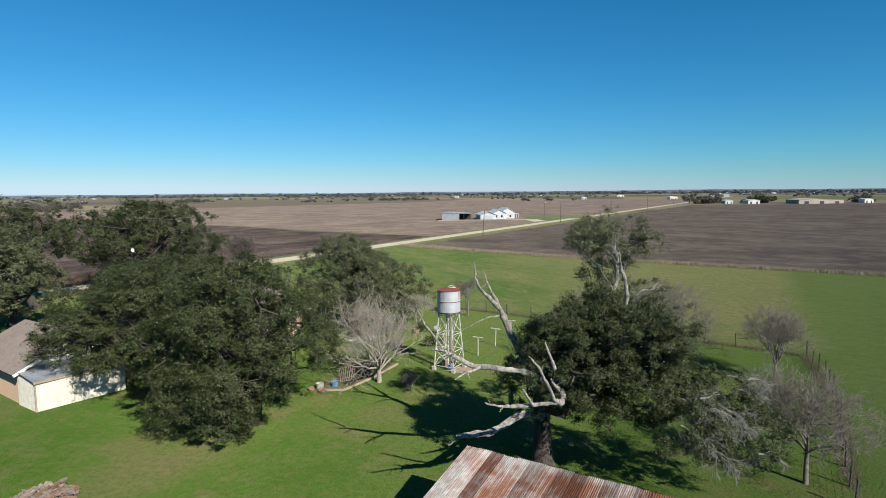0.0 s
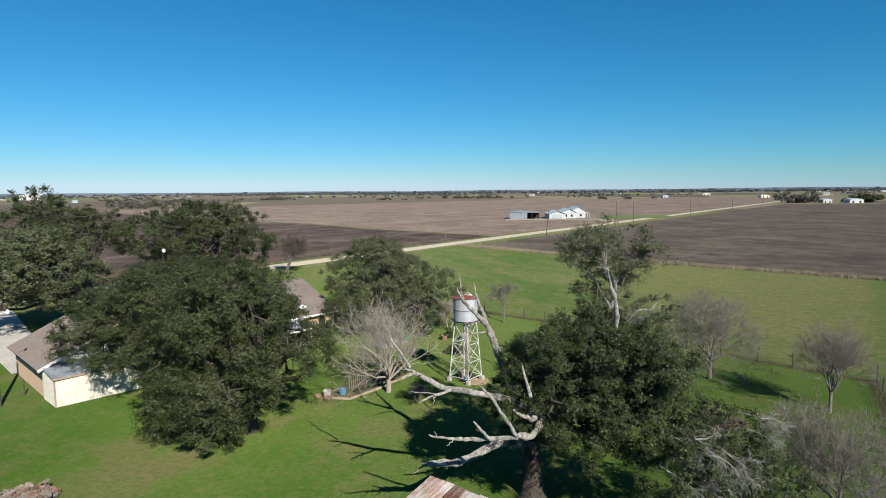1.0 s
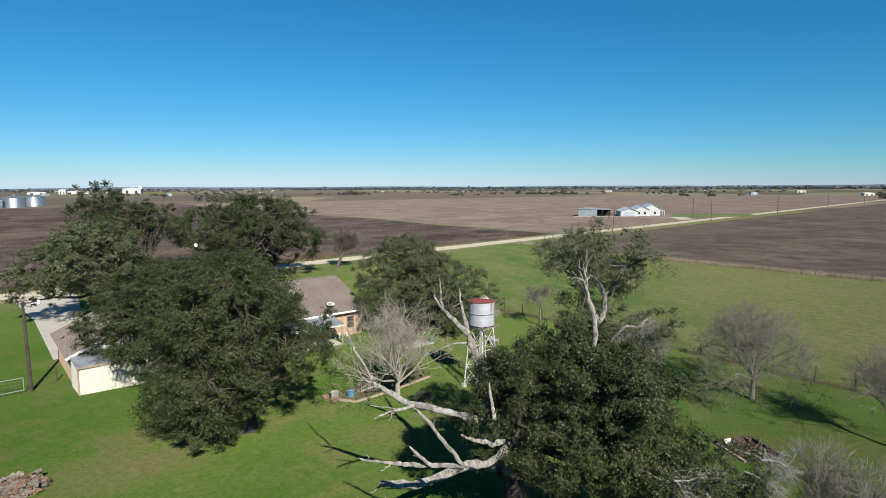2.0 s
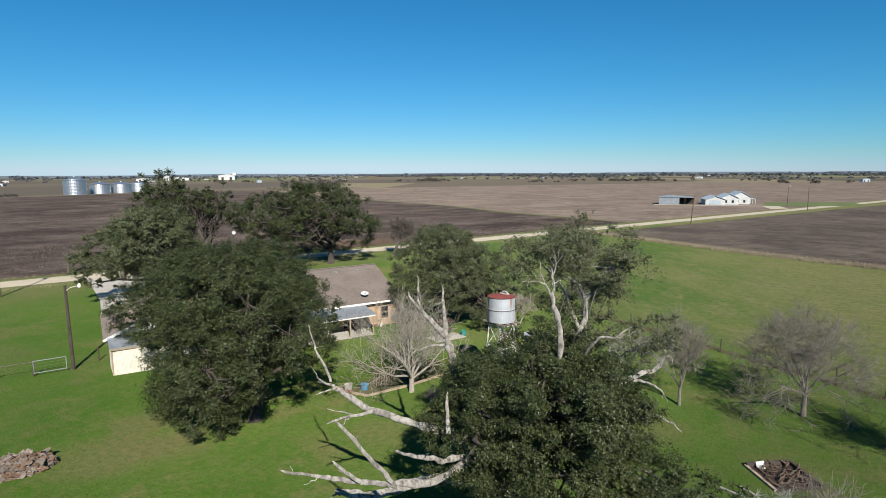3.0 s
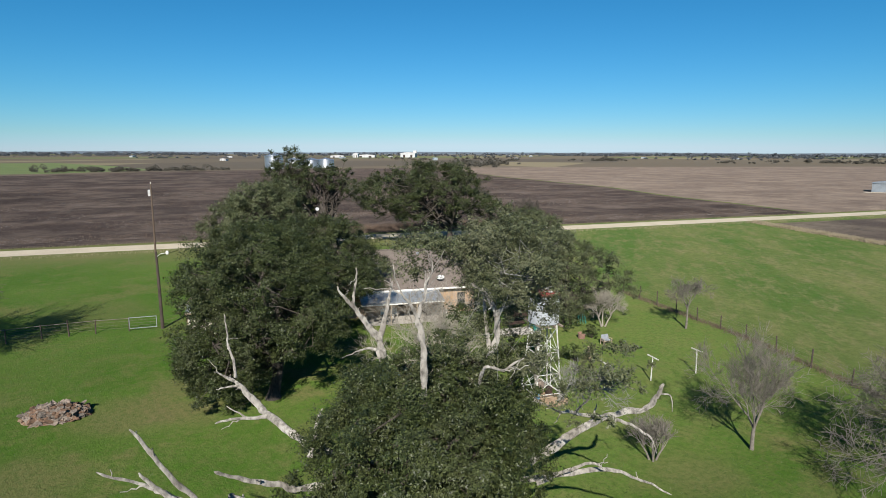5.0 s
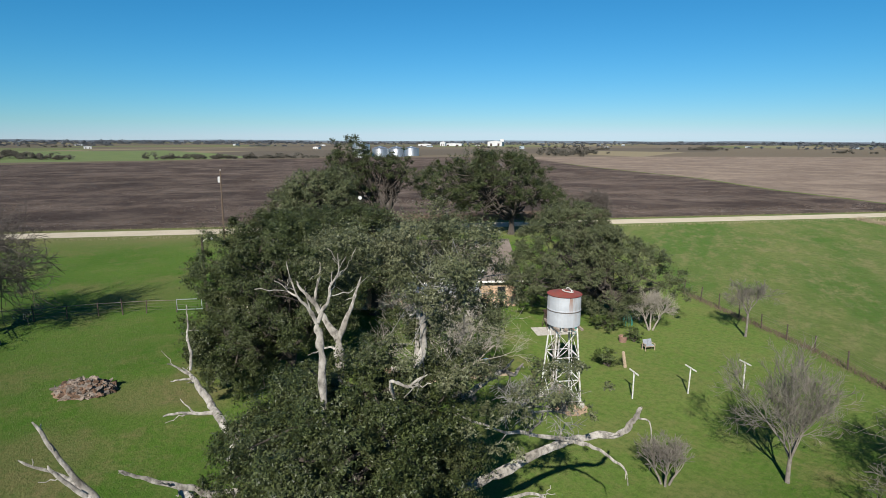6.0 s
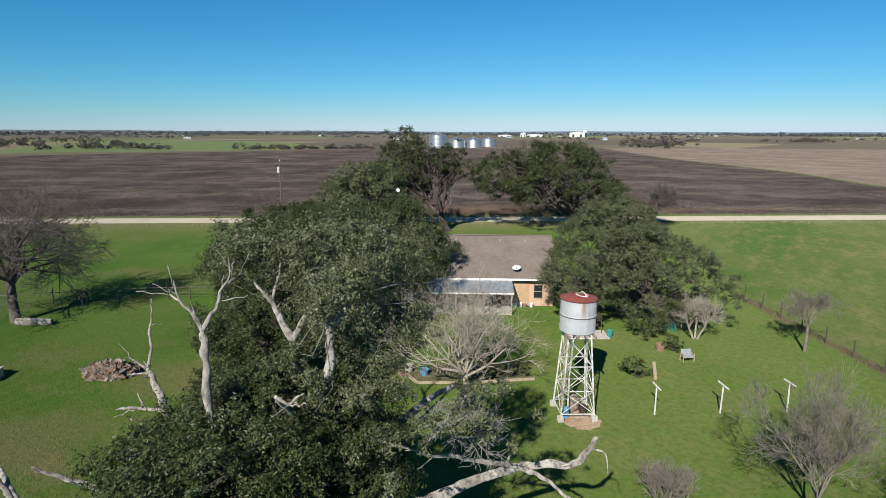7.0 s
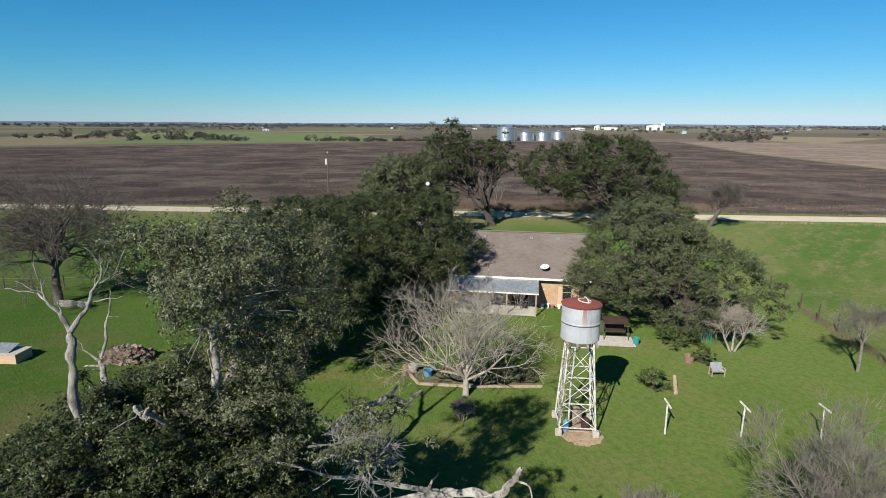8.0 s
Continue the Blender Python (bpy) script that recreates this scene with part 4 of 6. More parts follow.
# slab with a brown covered swing
tagged(part("paving_slab", box(-1.7, 1.7, -1.0, 1.0, 0.0, 0.07, 0.01), M["concrete"], None, "", pose(-12.3, 59.2, 0, 0, 0, 62)), "small concrete slab in the lawn", "slab")
swing = thing("garden_swing", pose(-12.8, 59.9, 0.07, 0, 0, 66), "brown canopied garden swing seat", "swing seat")
part("canopy", extrude([(-0.95, -0.55, 1.25), (0.95, -0.55, 1.25), (0.95, 0.5, 1.45), (-0.95, 0.5, 1.45)], (0, 0, 0.1)), M["dark"], swing)
part("seat", box(-0.8, 0.8, -0.2, 0.3, 0.45, 0.55, 0.02), M["dark"], swing)
part("backrest", extrude([(-0.8, 0.3, 0.55), (0.8, 0.3, 0.55), (0.8, 0.42, 1.05), (-0.8, 0.42, 1.05)], (0, 0.05, 0)), M["dark"], swing)
for i in (-0.92, 0.92):
    for j in (-0.5, 0.5):
        part("leg", bar((i, j * 1.2, 0), (i, j * 0.3, 1.3), 0.05), M["post_steel"], swing)
# two-seat bench
bench = thing("garden_bench", pose(-4.75, 62.0, 0, 0, 0, 70) @ Matrix.Diagonal((0.72, 0.8, 0.85, 1)), "weathered wooden bench with grey cushions on the lawn", "bench")
part("seat", box(-0.55, 0.55, -0.3, 0.2, 0.36, 0.42, 0.01), M["timber"], bench)
for i in (-0.27, 0.27):
    part("cushion", box(i - 0.25, i + 0.25, -0.28, 0.2, 0.42, 0.52, 0.03), M["grey_cloth"], bench, "grey seat cushion")
    part("back_cushion", extrude([(i - 0.25, 0.17, 0.5), (i + 0.25, 0.17, 0.5), (i + 0.25, 0.29, 0.95), (i - 0.25, 0.29, 0.95)], (0, 0.08, 0)), M["grey_cloth"], bench, "grey back cushion")
for i in (-0.58, 0.58):
    part("arm", box(i - 0.04, i + 0.04, -0.32, 0.28, 0.6, 0.65), M["timber"], bench)
    for j in (-0.28, 0.26):
        part("leg", box(i - 0.035, i + 0.035, j - 0.035, j + 0.035, 0, 0.62), M["timber"], bench)
# turquoise garden ornament: a frame of hoops
orn = thing("garden_trellis", pose(-9.7, 66.0, 0), "turquoise wire plant stand under the trees", "plant stand")
for k in range(5):
    hoop = Tubes()
    aa = np.linspace(0, math.pi, 10)
    hoop.add(np.stack([0.45 * np.cos(aa) * math.cos(k * 0.63), 0.45 * np.cos(aa) * math.sin(k * 0.63), 1.0 * np.sin(aa)], 1), np.full(10, 0.022), 5)
    part("hoop", hoop.mesh("hoop"), M["teal"], orn)
# leaning stump post by a shrub
tagged(part("leaning_stump", lathe([(0.13, 0), (0.12, 0.6), (0.11, 1.15), (0.06, 1.2)], 9), M["timber"], None, "", pose(-3.55, 57.5, 0, 0, -10, 20)), "bleached stump leaning beside a small shrub", "stump")


# ---- rubble, brick box, old pit ----
def rubble(x, y, lx, ly, h, count, seed, label, turn):
    rng = np.random.default_rng(seed)
    pile = thing("rubble_pile", pose(x, y, 0, 0, 0, turn), label, "rubble")
    mound = bmesh.new()
    bmesh.ops.create_grid(mound, x_segments=18, y_segments=14, size=1.0)
    for v in mound.verts:
        d = v.co.x ** 2 + v.co.y ** 2
        v.co.z = max(0, 1 - d) * h * 0.55 * (1 + 0.5 * noise.noise(Vector((v.co.x * 3, v.co.y * 3, seed)))) - 0.03
        v.co.x, v.co.y = v.co.x * lx, v.co.y * ly
    part("mound", mound, M["rubble_brick"], pile)
    rock = []
    for k in range(6):
        bm = box(-0.5, 0.5, -0.5, 0.5, -0.5, 0.5)
        bmesh.ops.bevel(bm, geom=bm.edges[:], offset=0.12, segments=1, affect="EDGES")
        for v in bm.verts:
            v.co += 0.16 * Vector(rng.normal(0, 1, 3))
        me = bpy.data.meshes.new("stone")
        bm.to_mesh(me)
        bm.free()
        me.materials.append(M[("rubble_stone", "rubble_brick", "rotten")[k % 3]])
        rock.append(me)
    for k in range(count):
        a, r = rng.uniform(0, 2 * math.pi), math.sqrt(rng.random()) * 0.95
        px, py = r * math.cos(a) * lx, r * math.sin(a) * ly
        s = rng.uniform(0.10, 0.30)
        long = rng.uniform(1.0, 3.8)
        z = max(0, 1 - r * r) * h * 0.85 + s * 0.12
        m = pose(px, py, z, *rng.uniform(-48, 48, 2), rng.uniform(0, 360)) @ Matrix.Diagonal((s * long, s, s * rng.uniform(0.35, 0.8), 1))
        part("stone", rock[int(rng.integers(6))], None, pile, "", m)


rubble(-21.3, 25.2, 1.9, 1.15, 0.85, 240, 4, "heap of broken brick and stone on the lawn", 62)
planter = thing("brick_box", pose(-23.9, 17.6, 0, 0, 0, 66), "low brick fire box with a sheet-metal lid", "fire pit")
for x0, x1, y0, y1 in ((-1.0, 1.0, -0.75, -0.55), (-1.0, 1.0, 0.55, 0.75), (-1.0, -0.8, -0.55, 0.55), (0.8, 1.0, -0.55, 0.55)):
    part("side", box(x0, x1, y0, y1, 0, 0.62), M["brick"], planter)
part("cap", box(-1.04, 1.04, -0.8, 0.8, 0.62, 0.68, 0.01), M["concrete"], planter)
part("lid", extrude([(-1.0, -0.5, 0.72), (0.35, -0.5, 0.72), (0.35, 0.55, 1.0), (-1.0, 0.55, 1.0)], (0, 0, 0.03)), M["sheet"], planter, "grey corrugated lid")

pit = thing("old_foundation", pose(16.1, 44.0, 0, 0, 0, 33), "broken concrete footing filled with dead branches", "foundation")
# dark soil and the sunken pit's shade are put into kerb and floor colours
for a, b, h in (((-1.3, -1.3), (1.3, -1.25), 0.06), ((1.25, -1.3), (1.3, 1.3), 0.22), ((1.3, 1.3), (-1.3, 1.25), 0.24), ((-1.3, 1.3), (-1.3, -1.3), 0.12)):
    part("kerb", bar((*a, h / 2), (*b, h / 2), 0.16, h=h), M["timber" if h == 0.12 else "pole_dark"], pit)
part("floor", box(-1.25, 1.25, -1.25, 1.25, 0.0, 0.03), M["dark"], pit)
part("sheet_panel", extrude([(-0.9, 0.85, 0.05), (-0.4, 0.85, 0.05), (-0.35, 1.12, 0.36), (-0.8, 1.15, 0.3)], (0, 0.04, 0)), M["flaking"], pit, "flaking white panel")
pr = np.random.default_rng(12)
for k in range(90):
    a = np.array([*pr.uniform(-1.1, 1.1, 2), pr.uniform(0.05, 0.2)])
    t = Tubes()
    r = pr.uniform(0.015, 0.06)
    t.add(wander(pr, a, a + [*pr.uniform(-0.5, 0.5, 2), pr.uniform(-0.02, 0.25)], 3, 0.08), [r, r, r * 0.8, r * 0.5], 5)
    part("stick", t.mesh("stick"), M["pole_wood"], pit)

# ---- shed with the rusty roof ----
SHED = pose(0.35, 26.2, 0.3, 0, 0, -26)
shed = thing("old_shed", SHED, "old timber shed with a rusty corrugated iron roof", "shed")
SLOPE = 11.0
for x0, x1, y0, y1, h in ((0.3, 11.7, -0.45, -0.33, 2.95), (0.3, 11.7, -5.2, -5.08, 2.0), (0.3, 0.42, -5.08, -0.45, 2.1), (11.58, 11.7, -5.08, -0.45, 2.1)):
    part("wall", box(x0, x1, y0, y1, -0.35, h), M["rotten"], shed)
nx, cor = 24, []
for k in range(nx + 1):
    cor.append((k / nx * 0.7, 0.018 * math.cos(2 * math.pi * k / nx * 8)))
sm = bmesh.new()
cols = [[sm.verts.new((x, y, z + 0.004 * d)) for d, y in ((0, 0.0), (0, -2.8), (0, -5.6))] for x, z in cor]
for a, b in zip(cols, cols[1:]):
    for i in range(2):
        sm.faces.new((a[i + 1], b[i + 1], b[i], a[i]))
bmesh.ops.solidify(sm, geom=sm.faces[:], thickness=0.004)
sheet_me = bpy.data.meshes.new("roof_sheet")
sm.to_mesh(sheet_me)
sm.free()
sheet_me.materials.append(M["rusty"])
sr = random.Random(5)
for k in range(18):
    part("roof_sheet", sheet_me, None, shed, "", pose(0.66 * k, sr.uniform(-0.06, 0.05), 3.17 + 0.012 * (k % 2), SLOPE, 0, sr.uniform(-0.4, 0.4)))
for y in (-0.5, -2.6, -4.8):
    part("purlin", bar((0.1, y, 3.09 + y * math.tan(radians(SLOPE))), (11.8, y, 3.09 + y * math.tan(radians(SLOPE))), 0.1), M["rotten"], shed)

# ---- fences, gate, poles ----
def t_post_mesh(h, r):
    return lathe([(r, -0.2), (r * 0.9, h - 0.05), (r * 0.5, h)], 6)


post_me = bpy.data.meshes.new("post")
bm_ = t_post_mesh(1.38, 0.06)
bm_.to_mesh(post_me)
bm_.free()
post_me.materials.append(M["post_steel"])


def fence(points, step, wires, label, seed, top=0.007):
    rng = random.Random(seed)
    ob = thing("wire_fence", pose(*points[0], 0), label, "fence")
    o = Vector(points[0])
    tops = []
    for a, b in zip(points, points[1:]):
        a, b = Vector(a), Vector(b)
        n = max(1, round((b - a).length / step))
        for i in range(n):
            p = a.lerp(b, i / n) - o
            s = rng.uniform(0.9, 1.15)
            part("post", post_me, None, ob, "", pose(p.x, p.y, 0, rng.uniform(-3, 3), rng.uniform(-3, 3), 0) @ Matrix.Diagonal((s, s, s, 1)))
            tops.append(p)
    tops.append(Vector(points[-1]) - o)
    for z in wires:
        t = Tubes()
        t.add([(p.x, p.y, z) for p in tops], np.full(len(tops), top if z == wires[-1] else 0.007), 4)
        part("wire", t.mesh("wire"), M["wire"], ob)
    return ob


fence([(-24.0, 86.2), (-13.0, 80.3), (-2.2, 74.85), (3.1, 72.3), (12.0, 66.4), (23.0, 59.6), (30.4, 55.2)], 3.1, (0.35, 0.65, 0.95, 1.2), "wire fence on dark steel posts along the pasture", 1)
fence([(30.6, 55.0), (29.0, 48.9), (26.2, 42.3), (21.3, 32.6), (17.0, 23.5), (12.5, 13.0)], 2.4, (0.3, 0.55, 0.8, 1.05, 1.25), "wire fence on steel posts beside the lawn", 2)
fence([(-36.2, 38.8), (-35.9, 36.2)], 2.0, (0.4, 0.7, 1.0), "short wire fence by the lamp pole", 3)
fence([(-37.0, 33.9), (-38.3, 31.5), (-39.8, 27.7), (-41.2, 22.8), (-43.5, 14.0), (-47.0, 4.0), (-52.0, -10.0)], 2.7, (0.35, 0.65, 0.95, 1.2), "wire fence on dark posts across the side lawn", 4, 0.03)
gate = thing("pipe_gate", pose(-37.0, 33.9, 0, 0, 0, 64), "grey tubular steel farm gate", "gate")
for z in (0.25, 1.25):
    part("bar", bar((0.05, 0, z), (2.3, 0, z), 0.055), M["sheet"], gate)
for z in (0.5, 0.75, 1.0):
    part("wire", bar((0.05, 0, z), (2.3, 0, z), 0.015), M["wire"], gate)
for x in (0.05, 2.3):
    part("upright", bar((x, 0, 0.2), (x, 0, 1.28), 0.055), M["sheet"], gate)


def power_pole(x, y, h, label, lean=0.0, arms=False, lamp=False, can=False, group="roadside poles", wood="pole_wood"):
    ob = thing("utility_pole", pose(x, y, 0, 0, lean, 0), label, "utility pole", group)
    part("shaft", lathe([(0.15, -0.3), (0.13, h * 0.5), (0.10, h)], 10), M[wood], ob)
    if arms:
        part("crossarm", bar((-0.9, 0, h - 0.35), (0.9, 0, h - 0.35), 0.11), M["pole_wood"], ob)
        for i in (-0.8, 0.0, 0.8):
            part("insulator", lathe([(0.04, h - 0.29), (0.06, h - 0.22), (0.03, h - 0.12)], 8, None, i, 0), M["white"], ob)
    if can:
        part("transformer", lathe([(0.2, h - 1.9), (0.24, h - 1.85), (0.24, h - 1.1), (0.2, h - 1.0), (0.06, h - 0.95)], 14, None, -0.42, -0.1), M["white_far"], ob, "pale grey transformer can")
        part("bracket", bar((-0.42, -0.1, h - 1.3), (0, 0, h - 1.3), 0.08), M["post_steel"], ob)
        part("insulator", lathe([(0.05, h), (0.07, h + 0.1), (0.03, h + 0.25)], 8), M["white"], ob)
    if lamp:
        t = Tubes()
        t.add([(0, 0, h - 0.5), (0.3, 0.25, h - 0.2), (0.75, 0.6, h - 0.1)], np.full(3, 0.03), 6)
        part("lamp_arm", t.mesh("lamp_arm"), M["flaking"], ob)
        part("lamp_head", lathe([(0.05, h + 0.1), (0.1, h + 0.05), (0.14, h - 0.1), (0.11, h - 0.22), (0.07, h - 0.25)], 12, None, 0.85, 0.68), M["white"], ob, "white yard lamp")
    return ob


power_pole(-75.0, 48.8, 11.4, "tall wooden utility pole with a pale transformer", can=True, lean=1.0)
power_pole(-35.8, 36.4, 7.2, "dark wooden yard-light pole", lamp=True, lean=-1.5, wood="pole_dark")
power_pole(-3.0, 206.5, 9.0, "leaning wooden utility pole beside the farm road", lean=4)
for s, h in ((285, 9.8), (385, 9.6), (505, 9.6), (640, 9.6)):
    power_pole(*on_road(s, -6.5), h, "wooden utility pole beside the farm road", arms=False)
power_pole(27.9, 318, 9.8, "pale yard-light pole by the white farmhouse", lamp=True)

# ---- evergreen oaks ----
def lobes_round(cx, cy, z0, z1, r, n, seed, squash=0.75):
    """Lobes of one broad crown: a core and a ring of smaller ones round it."""
    rng = random.Random(seed)
    h = (z1 - z0) / 2
    out = [(cx, cy, z0 + h * 1.0, r * 0.62, r * 0.62, h * 0.85)]
    for i in range(n):
        a = 2 * math.pi * (i + rng.uniform(-0.25, 0.25)) / n
        d = r * rng.uniform(0.46, 0.70)
        q = r * rng.uniform(0.28, 0.46)
        z = z0 + h * rng.uniform(0.42, 1.3)
        out.append((cx + d * math.cos(a), cy + d * math.sin(a), z, q, q, q * squash))
    for i in range(max(2, n // 2)):
        a, d = rng.uniform(0, 6.28), r * rng.uniform(0.1, 0.4)
        q = r * rng.uniform(0.28, 0.38)
        out.append((cx + d * math.cos(a), cy + d * math.sin(a), z1 - q * squash, q, q, q * squash))
    return out


OAK = "dense dark evergreen live oak"
leafy_tree("live_oak", (-14.6, 36.2), [
    (-15.3, 35.4, 6.6, 3.3, 3.3, 3.6), (-14.9, 32.9, 1.7, 1.2, 1.2, 1.4), (-15.8, 33.2, 2.9, 1.9, 1.8, 1.6), (-14.4, 32.4, 4.6, 2.1, 2.0, 2.0),
    (-18.2, 33.6, 3.2, 1.7, 1.7, 1.9), (-18.9, 34.4, 5.4, 2.1, 2.1, 2.0), (-11.6, 36.6, 5.6, 2.2, 2.2, 1.9), (-12.0, 34.4, 5.2, 2.0, 2.0, 1.9),
    (-11.8, 38.6, 6.4, 1.9, 1.9, 1.6), (-13.4, 35.0, 8.2, 2.3, 2.3, 1.9), (-16.4, 33.8, 8.0, 2.3, 2.3, 2.1), (-17.8, 36.6, 8.4, 2.3, 2.3, 1.9),
    (-14.8, 38.0, 8.8, 2.4, 2.4, 1.8), (-15.6, 35.8, 10.0, 2.3, 2.3, 1.4), (-16.2, 39.2, 5.6, 2.3, 2.3, 2.3), (-15.4, 32.9, 2.0, 1.6, 1.5, 1.7), (-13.4, 34.0, 3.6, 1.7, 1.6, 1.5), (-14.6, 33.4, 3.4, 1.9, 1.7, 1.7), (-17.2, 33.1, 2.5, 1.6, 1.5, 1.7), (-18.0, 38.6, 6.6, 2.4, 2.4, 2.2)],
    (0.36, 2.2), 21, OAK + " standing on the lawn", 0.64, 930, 340, 0.068)
leafy_tree("live_oak", (-25.5, 42.3), lobes_round(-26.8, 42.0, 1.8, 9.8, 6.2, 9, 2) + [(-29.6, 39.4, 4.9, 2.5, 2.5, 2.0), (-31.0, 41.6, 6.2, 2.3, 2.3, 1.8)], (0.4, 2.6), 22, OAK + " beside the lean-to store", 0.70, 640, 340, 0.075)
leafy_tree("live_oak", (-25.6, 49.0), lobes_round(-25.6, 49.0, 1.8, 9.9, 4.9, 7, 3) + [(-20.2, 46.0, 4.9, 2.3, 2.3, 2.0), (-21.6, 48.0, 5.6, 2.2, 2.2, 1.8), (-21.0, 44.6, 6.2, 2.2, 2.2, 2.0)], (0.34, 2.6), 23, OAK + " overhanging the house roof", 0.68, 560, 290, 0.076)
leafy_tree("live_oak", (-11.0, 65.2), lobes_round(-15.4, 64.2, 1.0, 10.3, 6.2, 11, 4, 0.9) + [(-9.6, 67.0, 4.0, 3.0, 3.0, 2.9), (-10.6, 63.8, 3.8, 2.6, 2.6, 2.6), (-8.4, 69.0, 3.4, 2.2, 2.2, 2.0), (-16.0, 58.8, 3.6, 1.6, 1.6, 1.4), (-12.6, 66.2, 5.4, 3.0, 3.0, 2.8), (-12.6, 61.9, 5.2, 2.4, 2.4, 2.4), (-10.4, 65.0, 2.4, 1.9, 1.9, 1.4), (-15.0, 64.4, 8.4, 3.2, 3.2, 1.8)], (0.34, 2.2), 24, "broad greyish live oak beside the house end", 0.68, 800, 300, 0.074, "leaf_grey")
leafy_tree("live_oak", (-53.8, 92.3), lobes_round(-57.0, 90.0, 2.8, 13.8, 12.2, 12, 5, 0.55), (0.5, 3.2), 25, OAK + " between house and road", 1.1, 500, 290, 0.135)
leafy_tree("live_oak", (-61.8, 72.8), [(-60.9, 73.6, 12.4, 2.4, 2.4, 2.2), (-64.0, 66.5, 14.4, 2.6, 2.6, 2.0), (-63.5, 65.0, 10.4, 3.0, 3.0, 2.2), (-61.5, 72.0, 11.5, 2.2, 2.2, 1.6), (-60.6, 74.6, 10.8, 1.8, 2.0, 2.0), (-63.6, 68.6, 8.0, 2.0, 2.0, 1.3), (-62.8, 68.8, 12.6, 2.2, 2.2, 1.7), (-65.2, 65.4, 12.4, 2.5, 2.5, 1.8), (-64.6, 63.6, 8.6, 2.6, 2.6, 1.8)], (0.55, 3.0), 26, "tall open live oak with forked bare trunks", 0.8, 310, 210, 0.11, forks=6)
leafy_tree("live_oak", (-57.0, 63.5), lobes_round(-52.5, 55.5, 3.2, 11.8, 8.2, 11, 7, 0.6), (0.45, 2.8), 27, "greyish evergreen live oak with a low limb over the drive", 0.9, 420, 260, 0.12, "leaf_grey")

low = Tubes()
low.add(np.array([(0, 0, 2.4), (-0.5, -2.6, 2.7), (-1.2, -5.4, 2.2), (-2.4, -8.0, 2.6), (-3.5, -10.0, 2.4)]), [0.24, 0.2, 0.17, 0.13, 0.07], 8)
part("low_limb", low.mesh("low_limb"), M["bark"], bpy.data.objects["live_oak.006"], "long low limb")
rng = np.random.default_rng(66)
c, pts, out = crown_points([(-3.4, -9.6, 2.9, 2.0, 2.2, 1.3), (-2.2, -7.2, 3.6, 1.6, 1.8, 1.0)], 0.6, 60, 260, rng, 0.3)
part("crown", leaves_mesh("crown", pts, out, 0.1, rng), M["leaf_grey"], bpy.data.objects["live_oak.006"])

# ---- the old half-dead oak ----
OLD = (4.4, 31.9)
old_lobes = [(6.3, 30.9, 6.2, 3.2, 3.2, 2.9), (4.3, 30.2, 5.7, 2.2, 2.2, 2.2), (7.2, 31.9, 6.7, 1.9, 1.9, 2.1), (7.5, 29.0, 6.0, 2.6, 2.4, 2.4),
             (6.9, 31.9, 9.3, 1.2, 1.2, 1.5), (9.8, 29.4, 5.3, 2.2, 2.1, 2.0), (5.0, 33.0, 5.9, 2.0, 1.9, 1.9), (5.4, 28.2, 6.7, 1.8, 1.7, 1.7), (8.6, 30.6, 7.2, 1.8, 1.8, 1.6), (7.7, 29.4, 8.9, 1.3, 1.3, 1.1), (7.8, 32.3, 8.6, 1.2, 1.2, 1.2), (6.6, 28.3, 7.4, 1.7, 1.7, 1.4), (8.4, 28.2, 6.8, 1.7, 1.7, 1.5), (8.0, 29.4, 8.2, 1.6, 1.6, 1.4), (9.1, 27.7, 8.2, 1.5, 1.5, 1.3), (9.6, 28.5, 8.3, 1.5, 1.5, 1.3), (9.0, 30.2, 8.4, 1.3, 1.3, 1.1), (7.0, 30.5, 8.5, 1.7, 1.7, 1.4), (5.2, 30.0, 8.0, 1.6, 1.6, 1.4)]
old_oak = leafy_tree("old_oak", OLD, old_lobes, (0.52, 3.6), 31, "huge half-dead live oak with bleached bare limbs", 0.47, 900, 450, 0.051)


def spline(points, steps=6):
    """A smooth line through the places (Catmull-Rom)."""
    q = np.array(points, float)
    q = np.concatenate([[2 * q[0] - q[1]], q, [2 * q[-1] - q[-2]]])
    t = np.linspace(0, 1, steps, endpoint=False)[:, None]
    out = [0.5 * (2 * b + (c - a) * t + (2 * a - 5 * b + 4 * c - d) * t ** 2 + (3 * b - a - 3 * c + d) * t ** 3) for a, b, c, d in zip(q, q[1:], q[2:], q[3:])]
    return np.concatenate(out + [q[-2:-1]])


